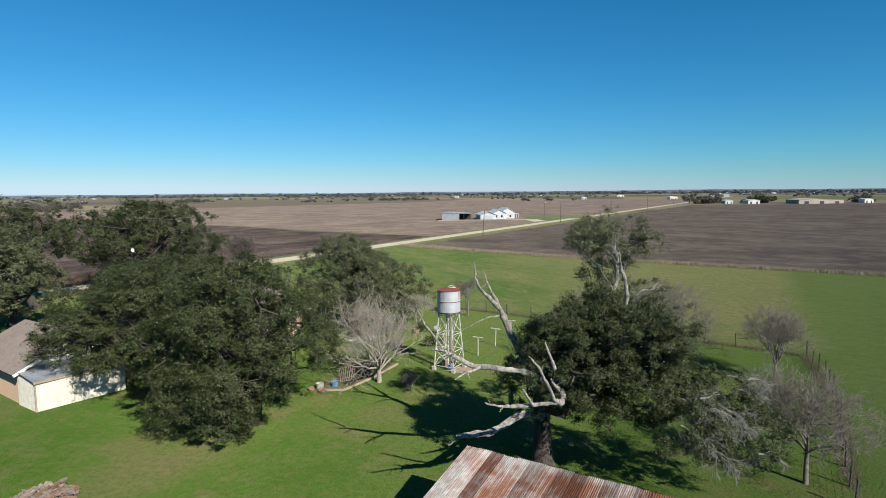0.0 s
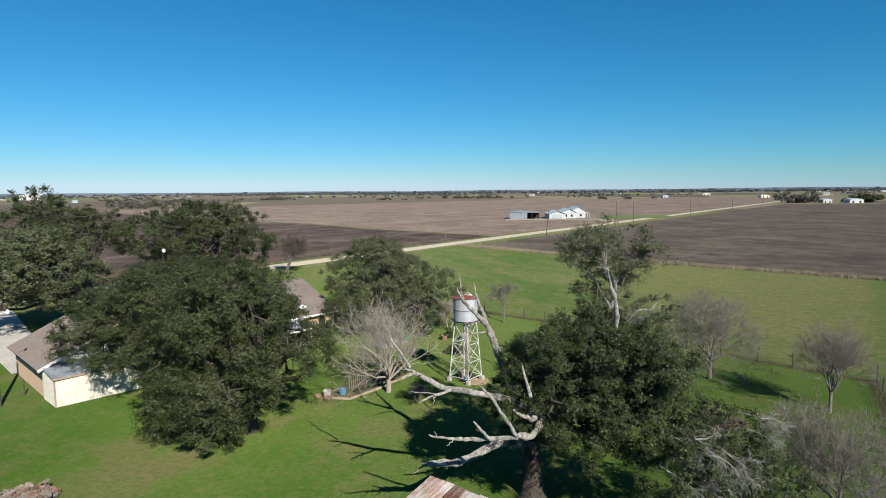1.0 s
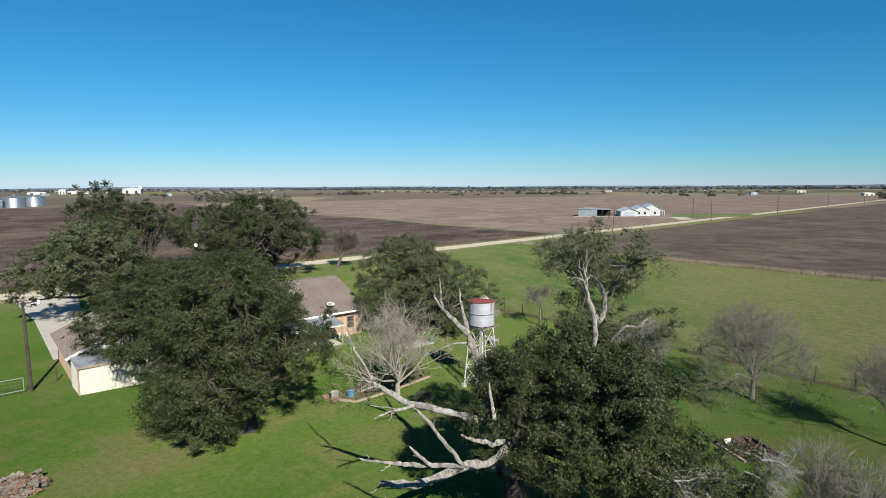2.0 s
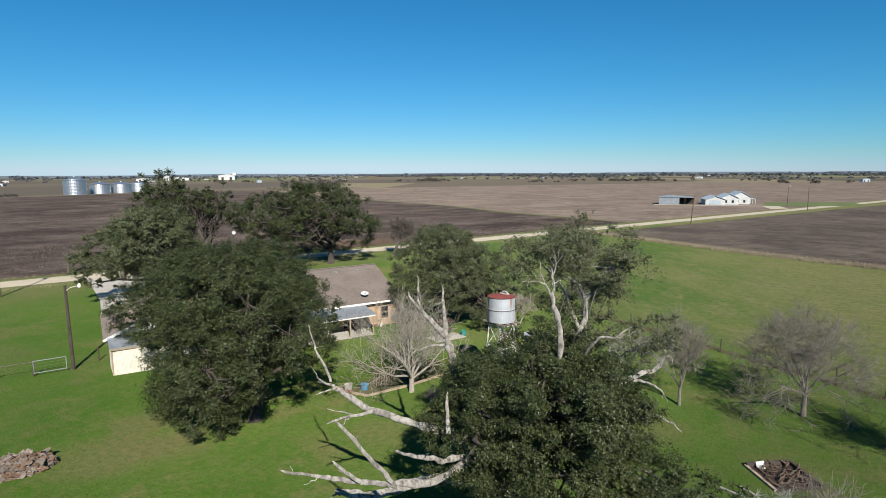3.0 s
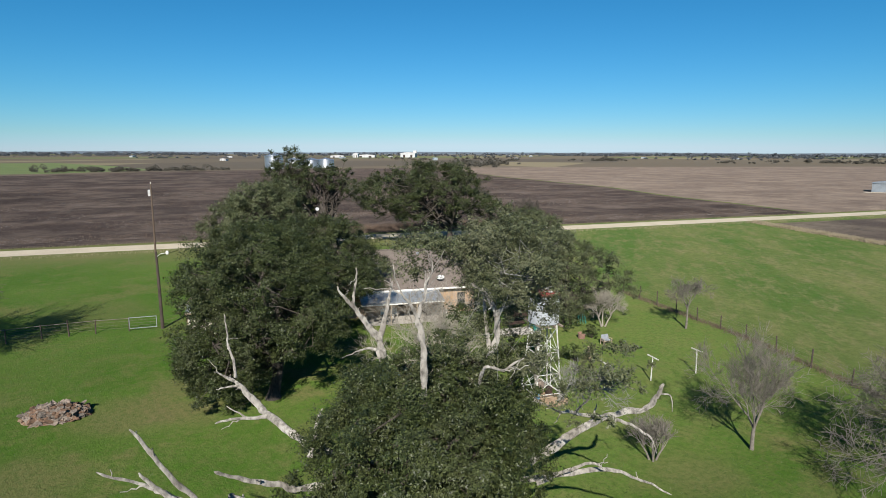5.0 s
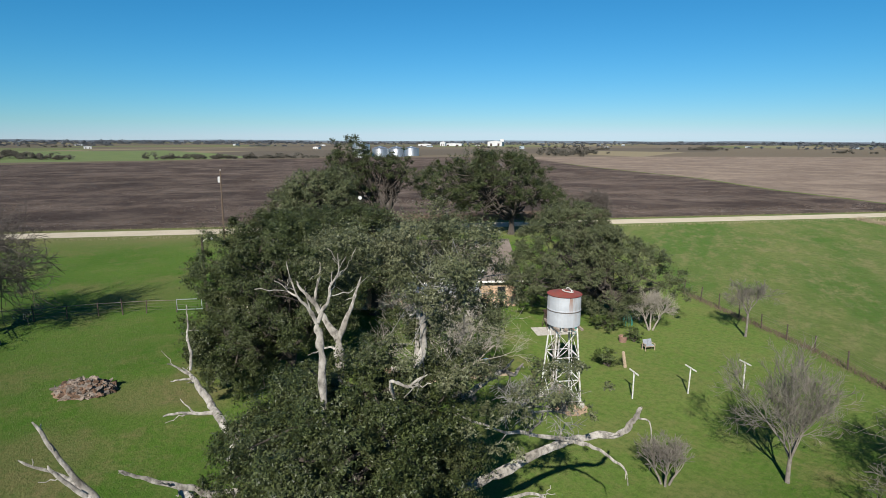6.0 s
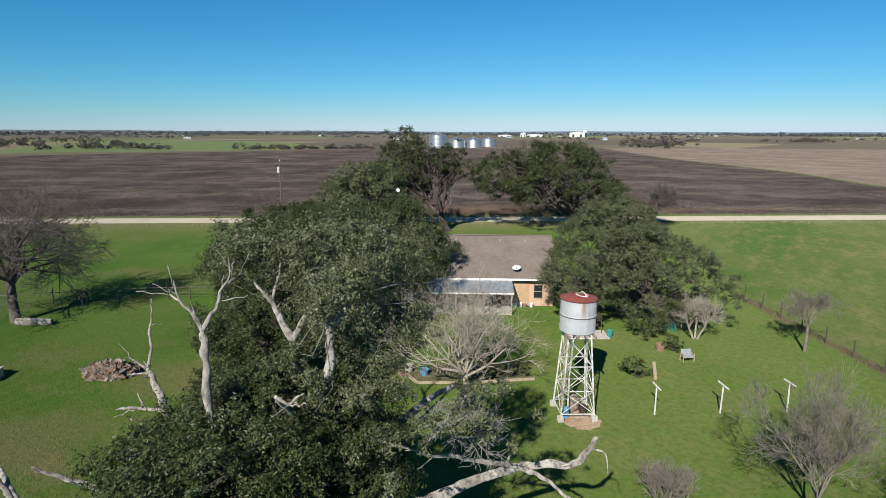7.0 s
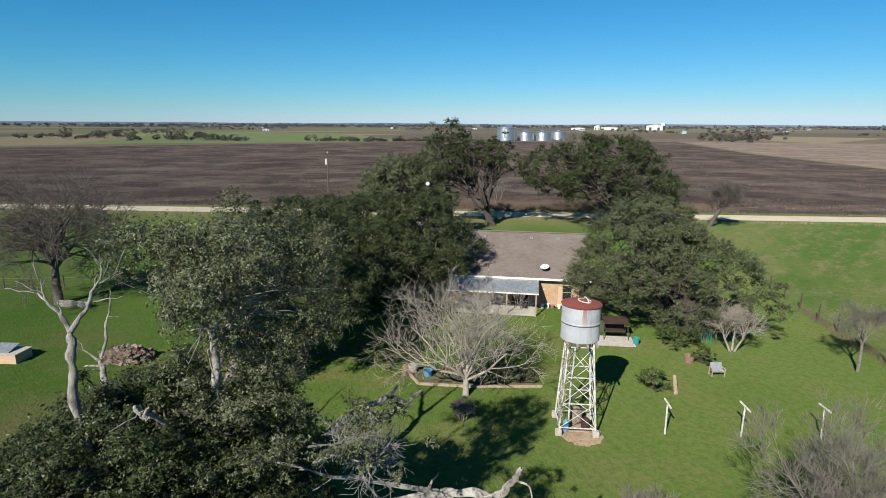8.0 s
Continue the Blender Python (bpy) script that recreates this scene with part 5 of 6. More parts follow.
def dead_limb(points, r0, r1, seed, twigs=2, material="dead_wood", crook=0.016):
    """A bleached limb through a few places, gnarled and slightly crooked, with short broken side shoots."""
    rng = np.random.default_rng(seed)
    line = spline(np.array(points, float) - [*OLD, 0])
    n = len(line)
    size = np.linalg.norm(line[-1] - line[0])
    off = rng.normal(0, crook * min(size, 2.0), (n, 3))
    off[0] = off[-1] = 0
    off[1:-1] = (off[:-2] + 2 * off[1:-1] + off[2:]) / 4
    line = line + off
    radii = 0.76 * np.linspace(r0, r1, n) * (1 + 0.13 * rng.normal(0, 1, n))
    radii[-1] *= 0.4
    t = Tubes()
    t.add(line, np.maximum(radii, 0.012), 9)
    limb = part("dead_limb", t.mesh("dead_limb"), M[material], old_oak, "bleached grey dead limb")
    for k in range(twigs):
        i = int(rng.integers(n // 3, n - 1))
        d = rng.normal(0, 0.6, 3) + (line[i + 1] - line[i]) / (np.linalg.norm(line[i + 1] - line[i]) + 1e-6)
        d /= np.linalg.norm(d)
        length = rng.uniform(0.25, 0.8)
        shoot = Tubes()
        shoot.add(wander(rng, line[i], line[i] + d * length, 5, 0.04), np.linspace(radii[i] * 0.45, 0.012, 6), 5)
        part("side_shoot", shoot.mesh("side_shoot"), M[material], limb)


# forked spar over the garden
dead_limb([(4.3, 30.9, 3.6), (4.0, 30.6, 4.6), (3.3, 31.0, 6.2), (2.75, 31.7, 7.2), (2.3, 32.15, 8.1), (1.95, 32.25, 8.9)], 0.30, 0.23, 1, 1)
dead_limb([(1.95, 32.25, 8.9), (1.4, 32.05, 9.5), (0.85, 31.85, 10.1), (0.65, 31.5, 10.55), (0.55, 31.3, 11.0)], 0.19, 0.04, 2, 3)
dead_limb([(0.85, 31.85, 10.1), (0.6, 32.05, 10.6), (0.55, 32.25, 11.1), (0.45, 32.3, 11.6)], 0.09, 0.035, 3, 1)
dead_limb([(1.95, 32.25, 8.85), (1.6, 32.8, 9.5), (1.25, 33.3, 10.1), (0.95, 33.8, 10.9)], 0.17, 0.04, 4, 2)
dead_limb([(2.1, 32.2, 8.5), (1.2, 32.25, 8.4), (0.6, 32.15, 8.1), (0.0, 32.05, 7.8)], 0.07, 0.025, 5, 2)
# great pale limb with a tall spike
dead_limb([(4.6, 31.2, 4.6), (4.2, 29.6, 5.6), (3.3, 28.3, 6.4), (2.0, 28.05, 6.7), (0.65, 28.0, 6.85), (-0.2, 27.8, 7.3), (-0.75, 27.65, 7.65)], 0.23, 0.13, 6, 1, crook=0.02)
dead_limb([(-0.75, 27.65, 7.65), (-1.0, 27.45, 7.8), (-1.1, 27.2, 8.0), (-1.05, 26.9, 8.2)], 0.08, 0.025, 7, 1)
dead_limb([(-0.7, 27.65, 7.6), (-1.1, 27.6, 7.7), (-1.55, 27.5, 7.75)], 0.08, 0.03, 8, 1)
dead_limb([(-0.6, 27.7, 7.6), (-1.0, 27.2, 7.5), (-1.2, 27.0, 7.45)], 0.06, 0.02, 9, 0)
dead_limb([(-0.95, 27.65, 7.8), (-1.35, 27.8, 8.4), (-1.8, 27.8, 8.9), (-2.1, 27.95, 9.45), (-2.3, 27.95, 9.95)], 0.08, 0.025, 10, 1)
dead_limb([(1.0, 28.0, 6.8), (0.55, 27.5, 6.75), (0.15, 27.0, 6.75), (-0.25, 26.5, 6.6)], 0.10, 0.04, 11, 1)
dead_limb([(0.45, 27.4, 6.75), (-0.1, 27.3, 6.8), (-0.8, 27.2, 6.85)], 0.05, 0.02, 12, 0)
# low limbs that reach out over the lawn
dead_limb([(4.9, 31.2, 4.4), (5.0, 28.6, 5.4), (4.75, 26.0, 5.8), (4.3, 24.2, 6.5)], 0.26, 0.17, 13, 1)
dead_limb([(4.3, 24.2, 6.5), (3.95, 23.7, 7.3), (3.55, 23.3, 8.1), (3.05, 22.9, 8.85)], 0.115, 0.06, 14, 2, crook=0.02)
dead_limb([(4.35, 24.3, 6.4), (3.4, 24.0, 6.4), (2.5, 23.7, 6.45), (1.9, 23.4, 6.5), (1.25, 22.4, 7.05)], 0.13, 0.05, 15, 2)
dead_limb([(3.3, 23.9, 6.4), (3.05, 23.4, 6.95), (2.8, 23.1, 7.4)], 0.09, 0.05, 16, 1)
dead_limb([(4.9, 29.0, 5.4), (4.7, 27.2, 6.0), (4.5, 26.2, 6.5), (4.25, 25.3, 6.95), (4.1, 24.65, 7.35)], 0.17, 0.05, 17, 2)
dead_limb([(5.2, 33.0, 5.0), (5.9, 34.2, 6.6), (6.2, 35.3, 7.6), (6.3, 36.2, 8.05), (6.35, 36.7, 8.05), (6.45, 37.0, 7.9), (6.3, 37.6, 8.15)], 0.2, 0.06, 18, 3)
dead_limb([(6.35, 36.5, 8.08), (6.6, 36.6, 8.4), (6.8, 36.65, 8.7)], 0.07, 0.03, 36, 1)
dead_limb([(4.6, 27.4, 6.9), (4.4, 27.7, 7.4), (4.15, 28.2, 8.1)], 0.12, 0.05, 19, 1)
# broken limb that rests just above the shed's corner
dead_limb([(4.5, 30.6, 3.2), (3.6, 29.6, 3.8), (2.65, 28.5, 4.0), (1.5, 27.1, 3.8), (0.5, 26.95, 3.7), (-0.25, 26.85, 3.65)], 0.30, 0.17, 37, 1)
dead_limb([(0.4, 26.95, 3.7), (0.1, 27.2, 3.55), (-0.3, 27.4, 3.4)], 0.09, 0.05, 38, 0)
# long limb towards the drying lines
dead_limb([(6.6, 32.4, 4.8), (7.7, 33.6, 5.4), (8.3, 34.7, 5.7), (8.6, 36.0, 6.1), (9.05, 37.15, 6.45), (9.6, 37.8, 6.65), (10.15, 38.3, 6.85), (10.4, 38.6, 7.3), (10.55, 38.8, 7.75)], 0.25, 0.10, 20, 2)
dead_limb([(10.5, 38.7, 7.4), (10.8, 38.9, 7.3), (10.85, 39.0, 6.7)], 0.04, 0.02, 21, 0)
dead_limb([(9.2, 37.2, 6.45), (9.8, 37.6, 6.35), (10.3, 37.9, 6.05), (10.6, 38.2, 5.6)], 0.10, 0.03, 22, 2)
dead_limb([(9.05, 37.1, 6.5), (9.0, 35.6, 7.1), (9.1, 34.0, 7.8), (9.25, 32.3, 8.9)], 0.10, 0.035, 23, 5)
dead_limb([(9.05, 35.2, 7.3), (9.5, 35.3, 7.9), (9.8, 35.0, 8.6)], 0.06, 0.02, 24, 5)
dead_limb([(7.6, 32.2, 5.2), (9.2, 33.8, 5.6), (10.4, 35.0, 5.8), (10.8, 35.7, 5.5), (11.1, 36.6, 5.0), (11.5, 37.9, 4.1)], 0.14, 0.035, 25, 1)
dead_limb([(9.4, 32.6, 5.9), (10.3, 34.0, 6.4), (10.7, 34.6, 6.1)], 0.10, 0.03, 26, 2)
# bare stems that rise out of the crown
dead_limb([(7.6, 29.4, 6.4), (8.1, 29.0, 8.8), (8.22, 28.87, 10.3), (8.1, 28.9, 11.2), (7.95, 28.9, 11.75)], 0.15, 0.11, 27, 0)
dead_limb([(7.95, 28.9, 11.75), (7.85, 28.75, 12.1), (7.8, 28.5, 12.45), (7.6, 28.4, 12.95)], 0.08, 0.012, 28, 3)
dead_limb([(7.95, 28.9, 11.75), (7.85, 29.2, 12.15), (7.75, 29.4, 12.6), (7.6, 29.9, 12.95)], 0.08, 0.012, 29, 6)
dead_limb([(7.8, 28.5, 12.45), (7.65, 28.35, 12.55), (7.5, 28.3, 12.7)], 0.04, 0.012, 30, 2)
dead_limb([(7.75, 29.4, 12.6), (7.8, 29.6, 12.95), (7.75, 29.6, 13.4)], 0.04, 0.012, 31, 4)
dead_limb([(7.2, 31.4, 7.0), (8.0, 31.7, 9.6), (8.35, 31.8, 11.0), (8.1, 31.6, 11.9), (7.7, 31.3, 12.3)], 0.18, 0.06, 32, 3)
dead_limb([(8.3, 31.75, 11.3), (8.9, 32.0, 12.0), (9.3, 32.1, 12.9)], 0.10, 0.03, 33, 4)
dead_limb([(8.1, 31.7, 10.2), (7.5, 32.2, 11.2), (6.6, 32.9, 12.3)], 0.10, 0.03, 34, 3)
dead_limb([(7.4, 32.0, 6.8), (8.4, 31.0, 9.0), (9.25, 30.2, 10.3), (9.8, 30.4, 10.4), (10.3, 30.6, 10.8)], 0.09, 0.03, 35, 4)

rng = np.random.default_rng(77)
# thin leafy tops on the bare stems
c, pts, out = crown_points([(2.8, 0.6, 13.0, 1.3, 1.2, 0.9), (4.0, 0.3, 13.1, 1.4, 1.3, 1.0), (4.9, -0.3, 12.9, 0.8, 0.8, 0.7), (3.2, 1.5, 12.9, 1.4, 1.4, 1.0), (3.6, 1.2, 11.7, 1.4, 1.4, 0.9), (2.4, -1.2, 13.2, 0.9, 0.9, 0.6), (3.4, -0.5, 10.1, 0.8, 0.8, 0.8), (4.2, 0.6, 9.9, 0.8, 0.8, 0.8)], 0.44, 320, 220, rng, 0.4)
part("crown", leaves_mesh("crown", pts, out, 0.044, rng), M["leaf_pale"], old_oak, "thin grey-green leaves on the bare stems")
tops = Tubes()
for k in range(48):
    e = c[int(rng.integers(len(c)))]
    hub = np.array([[3.4, 0.7, 12.4], [5.2, 0.3, 12.6], [2.0, 1.0, 12.2]][k % 3])
    tops.add(wander(rng, hub, e + rng.normal(0, 0.2, 3), 4, 0.1), np.linspace(0.022, 0.006, 5), 4)
part("bare_crown", tops.mesh("bare_crown"), M["lichen"], old_oak)
# drooping lichen-grey skirts with few leaves
skirt = Tubes()
for k in range(34):
    a = np.array([rng.uniform(5.5, 9.8), rng.uniform(-6.5, -1.5), rng.uniform(3.4, 6.4)])
    d = np.array([0.8, rng.uniform(-0.5, 0.3), rng.uniform(-0.35, 0.1)])
    grow(skirt, rng, a, d / np.linalg.norm(d), rng.uniform(0.8, 1.5), 0.045, 2, 5, (6, 5, 5, 4, 3, 3), -0.12, 0.9, (4, 4, 5, 5, 4))
for k in range(8):
    a = np.array([rng.uniform(4.2, 6.0), rng.uniform(1.2, 2.8), rng.uniform(8.0, 9.0)])
    d = np.array([rng.uniform(-0.2, 0.6), 0.8, rng.uniform(-0.3, 0.2)])
    grow(skirt, rng, a, d / np.linalg.norm(d), rng.uniform(0.7, 1.1), 0.035, 2, 5, (6, 5, 5, 4, 3, 3), -0.02, 0.9, (4, 4, 5, 5, 4))
part("bare_crown", skirt.mesh("bare_crown"), M["lichen"], old_oak, "lichen-grey drooping twigs")
c, pts, out = crown_points([(7.2, -3.3, 5.2, 2.6, 2.2, 1.5), (9.4, -4.4, 4.0, 1.8, 1.7, 1.3), (6.6, -5.0, 4.4, 2.0, 1.8, 1.5), (5.4, -2.8, 5.4, 2.0, 2.0, 1.6)], 0.42, 330, 230, rng, 0.45)
part("crown", leaves_mesh("crown", pts, out, 0.052, rng), M["leaf"], old_oak, "thin outer leaves")
c, pts, out = crown_points([(6.0, 3.4, 9.2, 1.0, 1.0, 0.7), (6.3, 2.4, 9.8, 0.9, 0.9, 0.6), (6.9, 0.4, 9.3, 0.9, 0.9, 0.8)], 0.32, 38, 170, rng, 0.45)
part("crown", leaves_mesh("crown", pts, out, 0.052, rng), M["leaf_pale"], old_oak, "thin outer leaves")

# ---- leafless trees ----
bare_tree("leafless_tree", (-7.9, 45.25), 7.2, 41, "low spreading leafless tree with pale twigs beside a bed", trunk=0.18, spread=0.85, up=0.05, top=5, kids=(12, 5, 4, 4, 3), material="twig_pale", clear=0.18, first=0.44, wide=1.6)
bare_tree("leafless_tree", (10.1, 51.8), 6.3, 42, "leafless tree with grey forked branches on the lawn", trunk=0.10, spread=0.75, wide=0.75, kids=(6, 4, 5, 5, 4), group="leafless trees", clear=0.22, first=0.38, up=0.1)
bare_tree("leafless_tree", (17.6, 53.6), 7.0, 43, "wide leafless tree with grey branches on the lawn", trunk=0.15, wide=1.15, spread=1.15, kids=(8, 5, 5, 5, 4), fine=0.010, group="leafless trees", clear=0.26, first=0.47, up=0.03)
bare_tree("leafless_tree", (24.3, 47.5), 6.6, 44, "upright leafless tree by the pasture fence", trunk=0.11, spread=0.8, up=0.07, kids=(8, 4, 5, 5, 4), group="leafless trees", clear=0.24, first=0.40)
bare_tree("leafless_tree", (18.1, 30.5), 6.6, 45, "dense twiggy leafless tree beside the fence", trunk=0.12, spread=0.95, wide=1.3, kids=(8, 5, 5, 5, 4), group="leafless trees", clear=0.3, first=0.36)
bare_tree("leafless_tree", (-1.85, 71.4), 5.8, 46, "small leafless tree near the pasture fence", trunk=0.09, spread=0.8, kids=(5, 4, 4, 5, 4), group="leafless trees", clear=0.38, first=0.26)
bare_tree("leafless_tree", (-37.5, 17.6), 11.2, 47, "large leafless tree with dark dense branches", trunk=0.36, spread=0.95, up=-0.005, kids=(13, 5, 5, 4, 3), clear=0.34, first=0.42, wide=1.6, fine=0.017, material="twig_dark")
bare_tree("leafless_tree", (-49.4, 106.4), 8.8, 48, "leaning scrubby brown leafless tree by the road", trunk=0.3, spread=1.05, kids=(8, 5, 4, 4, 4), fine=0.022, clear=0.36, lean=(0.32, 0.30), material="twig_dark")
bare_tree("leafless_tree", (-7.6, 66.4), 4.5, 49, "small pale crape myrtle without leaves", stems=3, trunk=0.07, spread=0.8, top=4, kids=(5, 5, 5, 4), material="twig_pale", clear=0.3)
bare_tree("leafless_shrub", (6.76, 46.8), 3.1, 50, "leafless shrub on the lawn", stems=4, trunk=0.05, spread=0.7, top=4, kids=(4, 4, 4, 4), clear=0.25, category="shrub")
bare_tree("leafless_shrub", (-5.2, 43.9), 1.6, 51, "small leafless shrub on the lawn", stems=5, trunk=0.03, spread=0.8, top=4, kids=(4, 4, 4, 4), clear=0.25, category="shrub")
tagged(part("fallen_log", lathe([(0.3, 0), (0.34, 0.6), (0.28, 2.6), (0.22, 3.0)], 10), M["dead_wood"], None, "", pose(-36.6, 17.8, 0.28, 0, 90, 62)), "bleached fallen log under a leafless tree", "log")


def shrub(x, y, r, h, seed, label, material="leaf_shrub", count=26):
    g = np.random.default_rng(seed)
    ob = thing("shrub", pose(x, y, 0), label, "shrub")
    t = Tubes()
    c, pts, out = crown_points([(0, 0, h * 0.55, r, r, h * 0.5)], r * 0.35, count, 170, g, 0.4)
    for e in c[:14]:
        t.add(wander(g, (0, 0, 0), e, 3, 0.08), np.linspace(0.03, 0.008, 4), 4)
    part("stems", t.mesh("stems"), M["bark"], ob)
    part("crown", leaves_mesh("crown", pts, out, 0.07, g), M[material], ob)


shrub(-4.4, 56.6, 0.9, 1.2, 1, "loose green shrub by a bleached stump")
shrub(-6.5, 62.6, 0.7, 1.0, 2, "yellow-green shrub by a clay pot")
shrub(-9.6, 63.2, 1.2, 1.3, 3, "low green shrub under the oak")
shrub(-8.7, 47.6, 1.0, 0.9, 4, "dry brownish shrub in the flower bed", "leaf_grey")
shrub(-8.3, 49.2, 0.9, 0.9, 5, "dry brownish shrub in the flower bed", "leaf_grey")
shrub(-28.3, 53.0, 0.7, 0.9, 6, "low green shrub by the house wall")

# ---- grass fringes ----
def along(points, half, count, g):
    pts = np.array(points, float)
    seg = np.linalg.norm(np.diff(pts, axis=0), axis=1)
    k = g.choice(len(seg), count, p=seg / seg.sum())
    t = g.random(count)[:, None]
    return np.concatenate([pts[k] + (pts[k + 1] - pts[k]) * t + g.normal(0, half, (count, 2)), np.zeros((count, 1))], 1)


g = np.random.default_rng(5)
tagged(part("dry_grass", blades("dry_grass", along([(-26, 166.5), (17, 137), (69.5, 109.2), (160, 57)], 0.7, 26000, g), 0.75, 0.3, g, 0.04), M["dry"]), "fringe of tall dry grass along the ploughed field", "grass", kind="stuff")
tagged(part("dry_grass", blades("dry_grass", along([(-13, 80.3), (3.1, 72.4), (23, 59.7), (30.5, 55.1), (26.3, 42.2), (20.2, 30)], 0.3, 11000, g), 0.35, 0.3, g, 0.01), M["weed"]), "brown dead weeds along the wire fence", "weeds", kind="stuff")
tagged(part("verge_grass", blades("verge_grass", np.concatenate([along([on_road(-200, -5.5), on_road(500, -5.5)], 0.9, 16000, g), along([on_road(-200, 5.2), on_road(500, 5.2)], 0.6, 9000, g)]), 0.35, 0.3, g, 0.02), M["dry"]), "dry grass on the road verges", "grass", kind="stuff")
tagged(part("weeds", blades("weeds", along([on_road(35, 9.0), on_road(90, 9.0)], 1.6, 22000, g), 1.3, 0.2, g, 0.02), M["weed"]), "tall reddish-brown dead weeds across the road", "weeds", kind="stuff")
tagged(part("tussocks", blades("tussocks", np.concatenate([np.stack([g.uniform(-34, 24, 60000), g.uniform(14, 75, 60000), np.zeros(60000)], 1)]), 0.09, 0.5, g, 0.012), M["leaf_shrub"]), "short grass tufts over the lawn", "grass", kind="stuff")

def over_field(n, s0, s1, d0, d1, thick_least=-0.05):
    s, d = g.uniform(s0, s1, n), d0 + (d1 - d0) * g.random(n) ** 1.5
    d = np.round(d / 1.9) * 1.9 + g.normal(0, 0.12, n)
    thick = np.array([noise.noise(Vector((a * 0.012, b * 0.05, 3.0))) + 0.6 * noise.noise(Vector((a * 0.05, b * 0.11, 8.0))) for a, b in zip(s, d)])
    s, d = s[thick > thick_least], d[thick > thick_least]
    n = len(s)
    return np.stack([ROAD.x + U.x * s + V.x * d, ROAD.y + U.y * s + V.y * d, np.zeros(n) + 0.03], 1)


tagged(part("cotton_stalks", blades("cotton_stalks", over_field(60000, -150, 175, 11, 190), 0.5, 0.35, g, 0.03), M["weed"]), "rows of brown cotton stalks left in the field", "crop stubble", kind="stuff")
tagged(part("cotton_lint", blades("cotton_lint", over_field(50000, -150, 175, 11, 150, 0.1), 0.14, 0.6, g, 0.03), M["lint"]), "white scraps of cotton among the stubble", "crop stubble", kind="stuff")
# snag by the road, and a few dead saplings
bare_tree("leafless_tree", (-85.5, 63.6), 5.0, 61, "broken dead tree beside the road", trunk=0.22, spread=0.8, top=3, kids=(3, 3, 3), clear=0.6, first=0.25, material="twig_dark")
bare_tree("leafless_tree", (-90.0, 72.0), 6.5, 62, "thin leafless tree across the road", stems=3, trunk=0.08, spread=0.7, top=4, kids=(3, 3, 3, 3), clear=0.3, material="twig")
bare_tree("leafless_tree", (-83.0, 84.0), 7.0, 63, "thin leafless tree across the road", stems=3, trunk=0.08, spread=0.7, top=4, kids=(3, 3, 3, 3), clear=0.3, material="twig")

# ---- the white farm across the road ----
FARM = pose(-7.0, 327.0, 0, 0, 0, 12)
farm = thing("farmhouse", FARM, "white farmhouse with stepped gables and pale metal roofs", "house")
for k, (x, w, h, y) in enumerate(((0.0, 9.0, 4.2, 0.0), (7.5, 8.0, 5.2, 3.0), (13.5, 8.0, 6.2, 7.0))):
    part("wall", extrude([(x, y, 0), (x + w, y, 0), (x + w, y, h * 0.62), (x + w / 2, y, h), (x, y, h * 0.62)], (0, 16, 0)), M["white_far"], farm)
    for s in (0, 1):
        a, b = (x - 0.4, x + w / 2) if s == 0 else (x + w + 0.4, x + w / 2)
        part("roof_slope", extrude([(a, y - 0.5, h * 0.62 - 0.1), (b, y - 0.5, h + 0.12), (b, y + 16.4, h + 0.12), (a, y + 16.4, h * 0.62 - 0.1)], (0, 0, 0.15)), M["sheet_far"], farm)
    for q in (0.3, 0.68):
        win = part("window", box(x + w * q - 0.5, x + w * q + 0.5, y - 0.05, y - 0.01, 0.9, 2.2), M["glass"], farm)
for q in (1.6, 4.6):
    part("garage_door", box(q, q + 2.5, -0.08, -0.02, 0.05, 2.2), M["sheet_far"], farm)
part("porch_roof", box(21.3, 24.5, 9, 20, 2.6, 2.75), M["sheet_far"], farm)
for y in (9.2, 14.5, 19.8):
    part("porch_post", box(24.3, 24.5, y - 0.1, y + 0.1, 0, 2.6), M["white_far"], farm)
barn = thing("open_barn", pose(-28.5, 322.5, 0, 0, 0, 6) @ Matrix.Diagonal((0.88, 1, 1, 1)), "grey metal barn with an open dark side", "barn")
part("wall", extrude([(0, 0, 0), (11, 0, 0), (11, 0, 3.6), (5, 0, 4.3), (0, 0, 3.6)], (0, 9, 0)), M["sheet"], barn)
part("roof", extrude([(-0.3, -0.3, 3.7), (5, -0.3, 4.45), (19, -0.3, 3.5), (19, 10, 3.5), (5, 10, 4.45), (-0.3, 10, 3.7)], (0, 0, 0.15)), M["sheet"], barn)
# coloured dark to give the shade inside the open bay
part("back_wall", box(11.01, 19, 8.6, 8.8, 0, 3.5), M["dark"], barn)
for x in (14.0, 18.8):
    for y in (0.0, 8.4):
        part("post", box(x - 0.12, x + 0.12, y - 0.12, y + 0.12, 0, 3.5), M["pole_wood"], barn)
tagged(part("farm_drive", sheet([(-30, 320), (25, 327), (28, 305), (21, 300), (18, 321), (-30, 315)], 0.045), M["gravel"]), "pale gravel yard of the white farm", "driveway", kind="structure")
tagged(part("farm_lawn", sheet([(18, 322), (62, 345), (60, 380), (20, 362)], 0.04), M["lawn_far"]), "green grass round the white farm", "lawn", kind="structure")


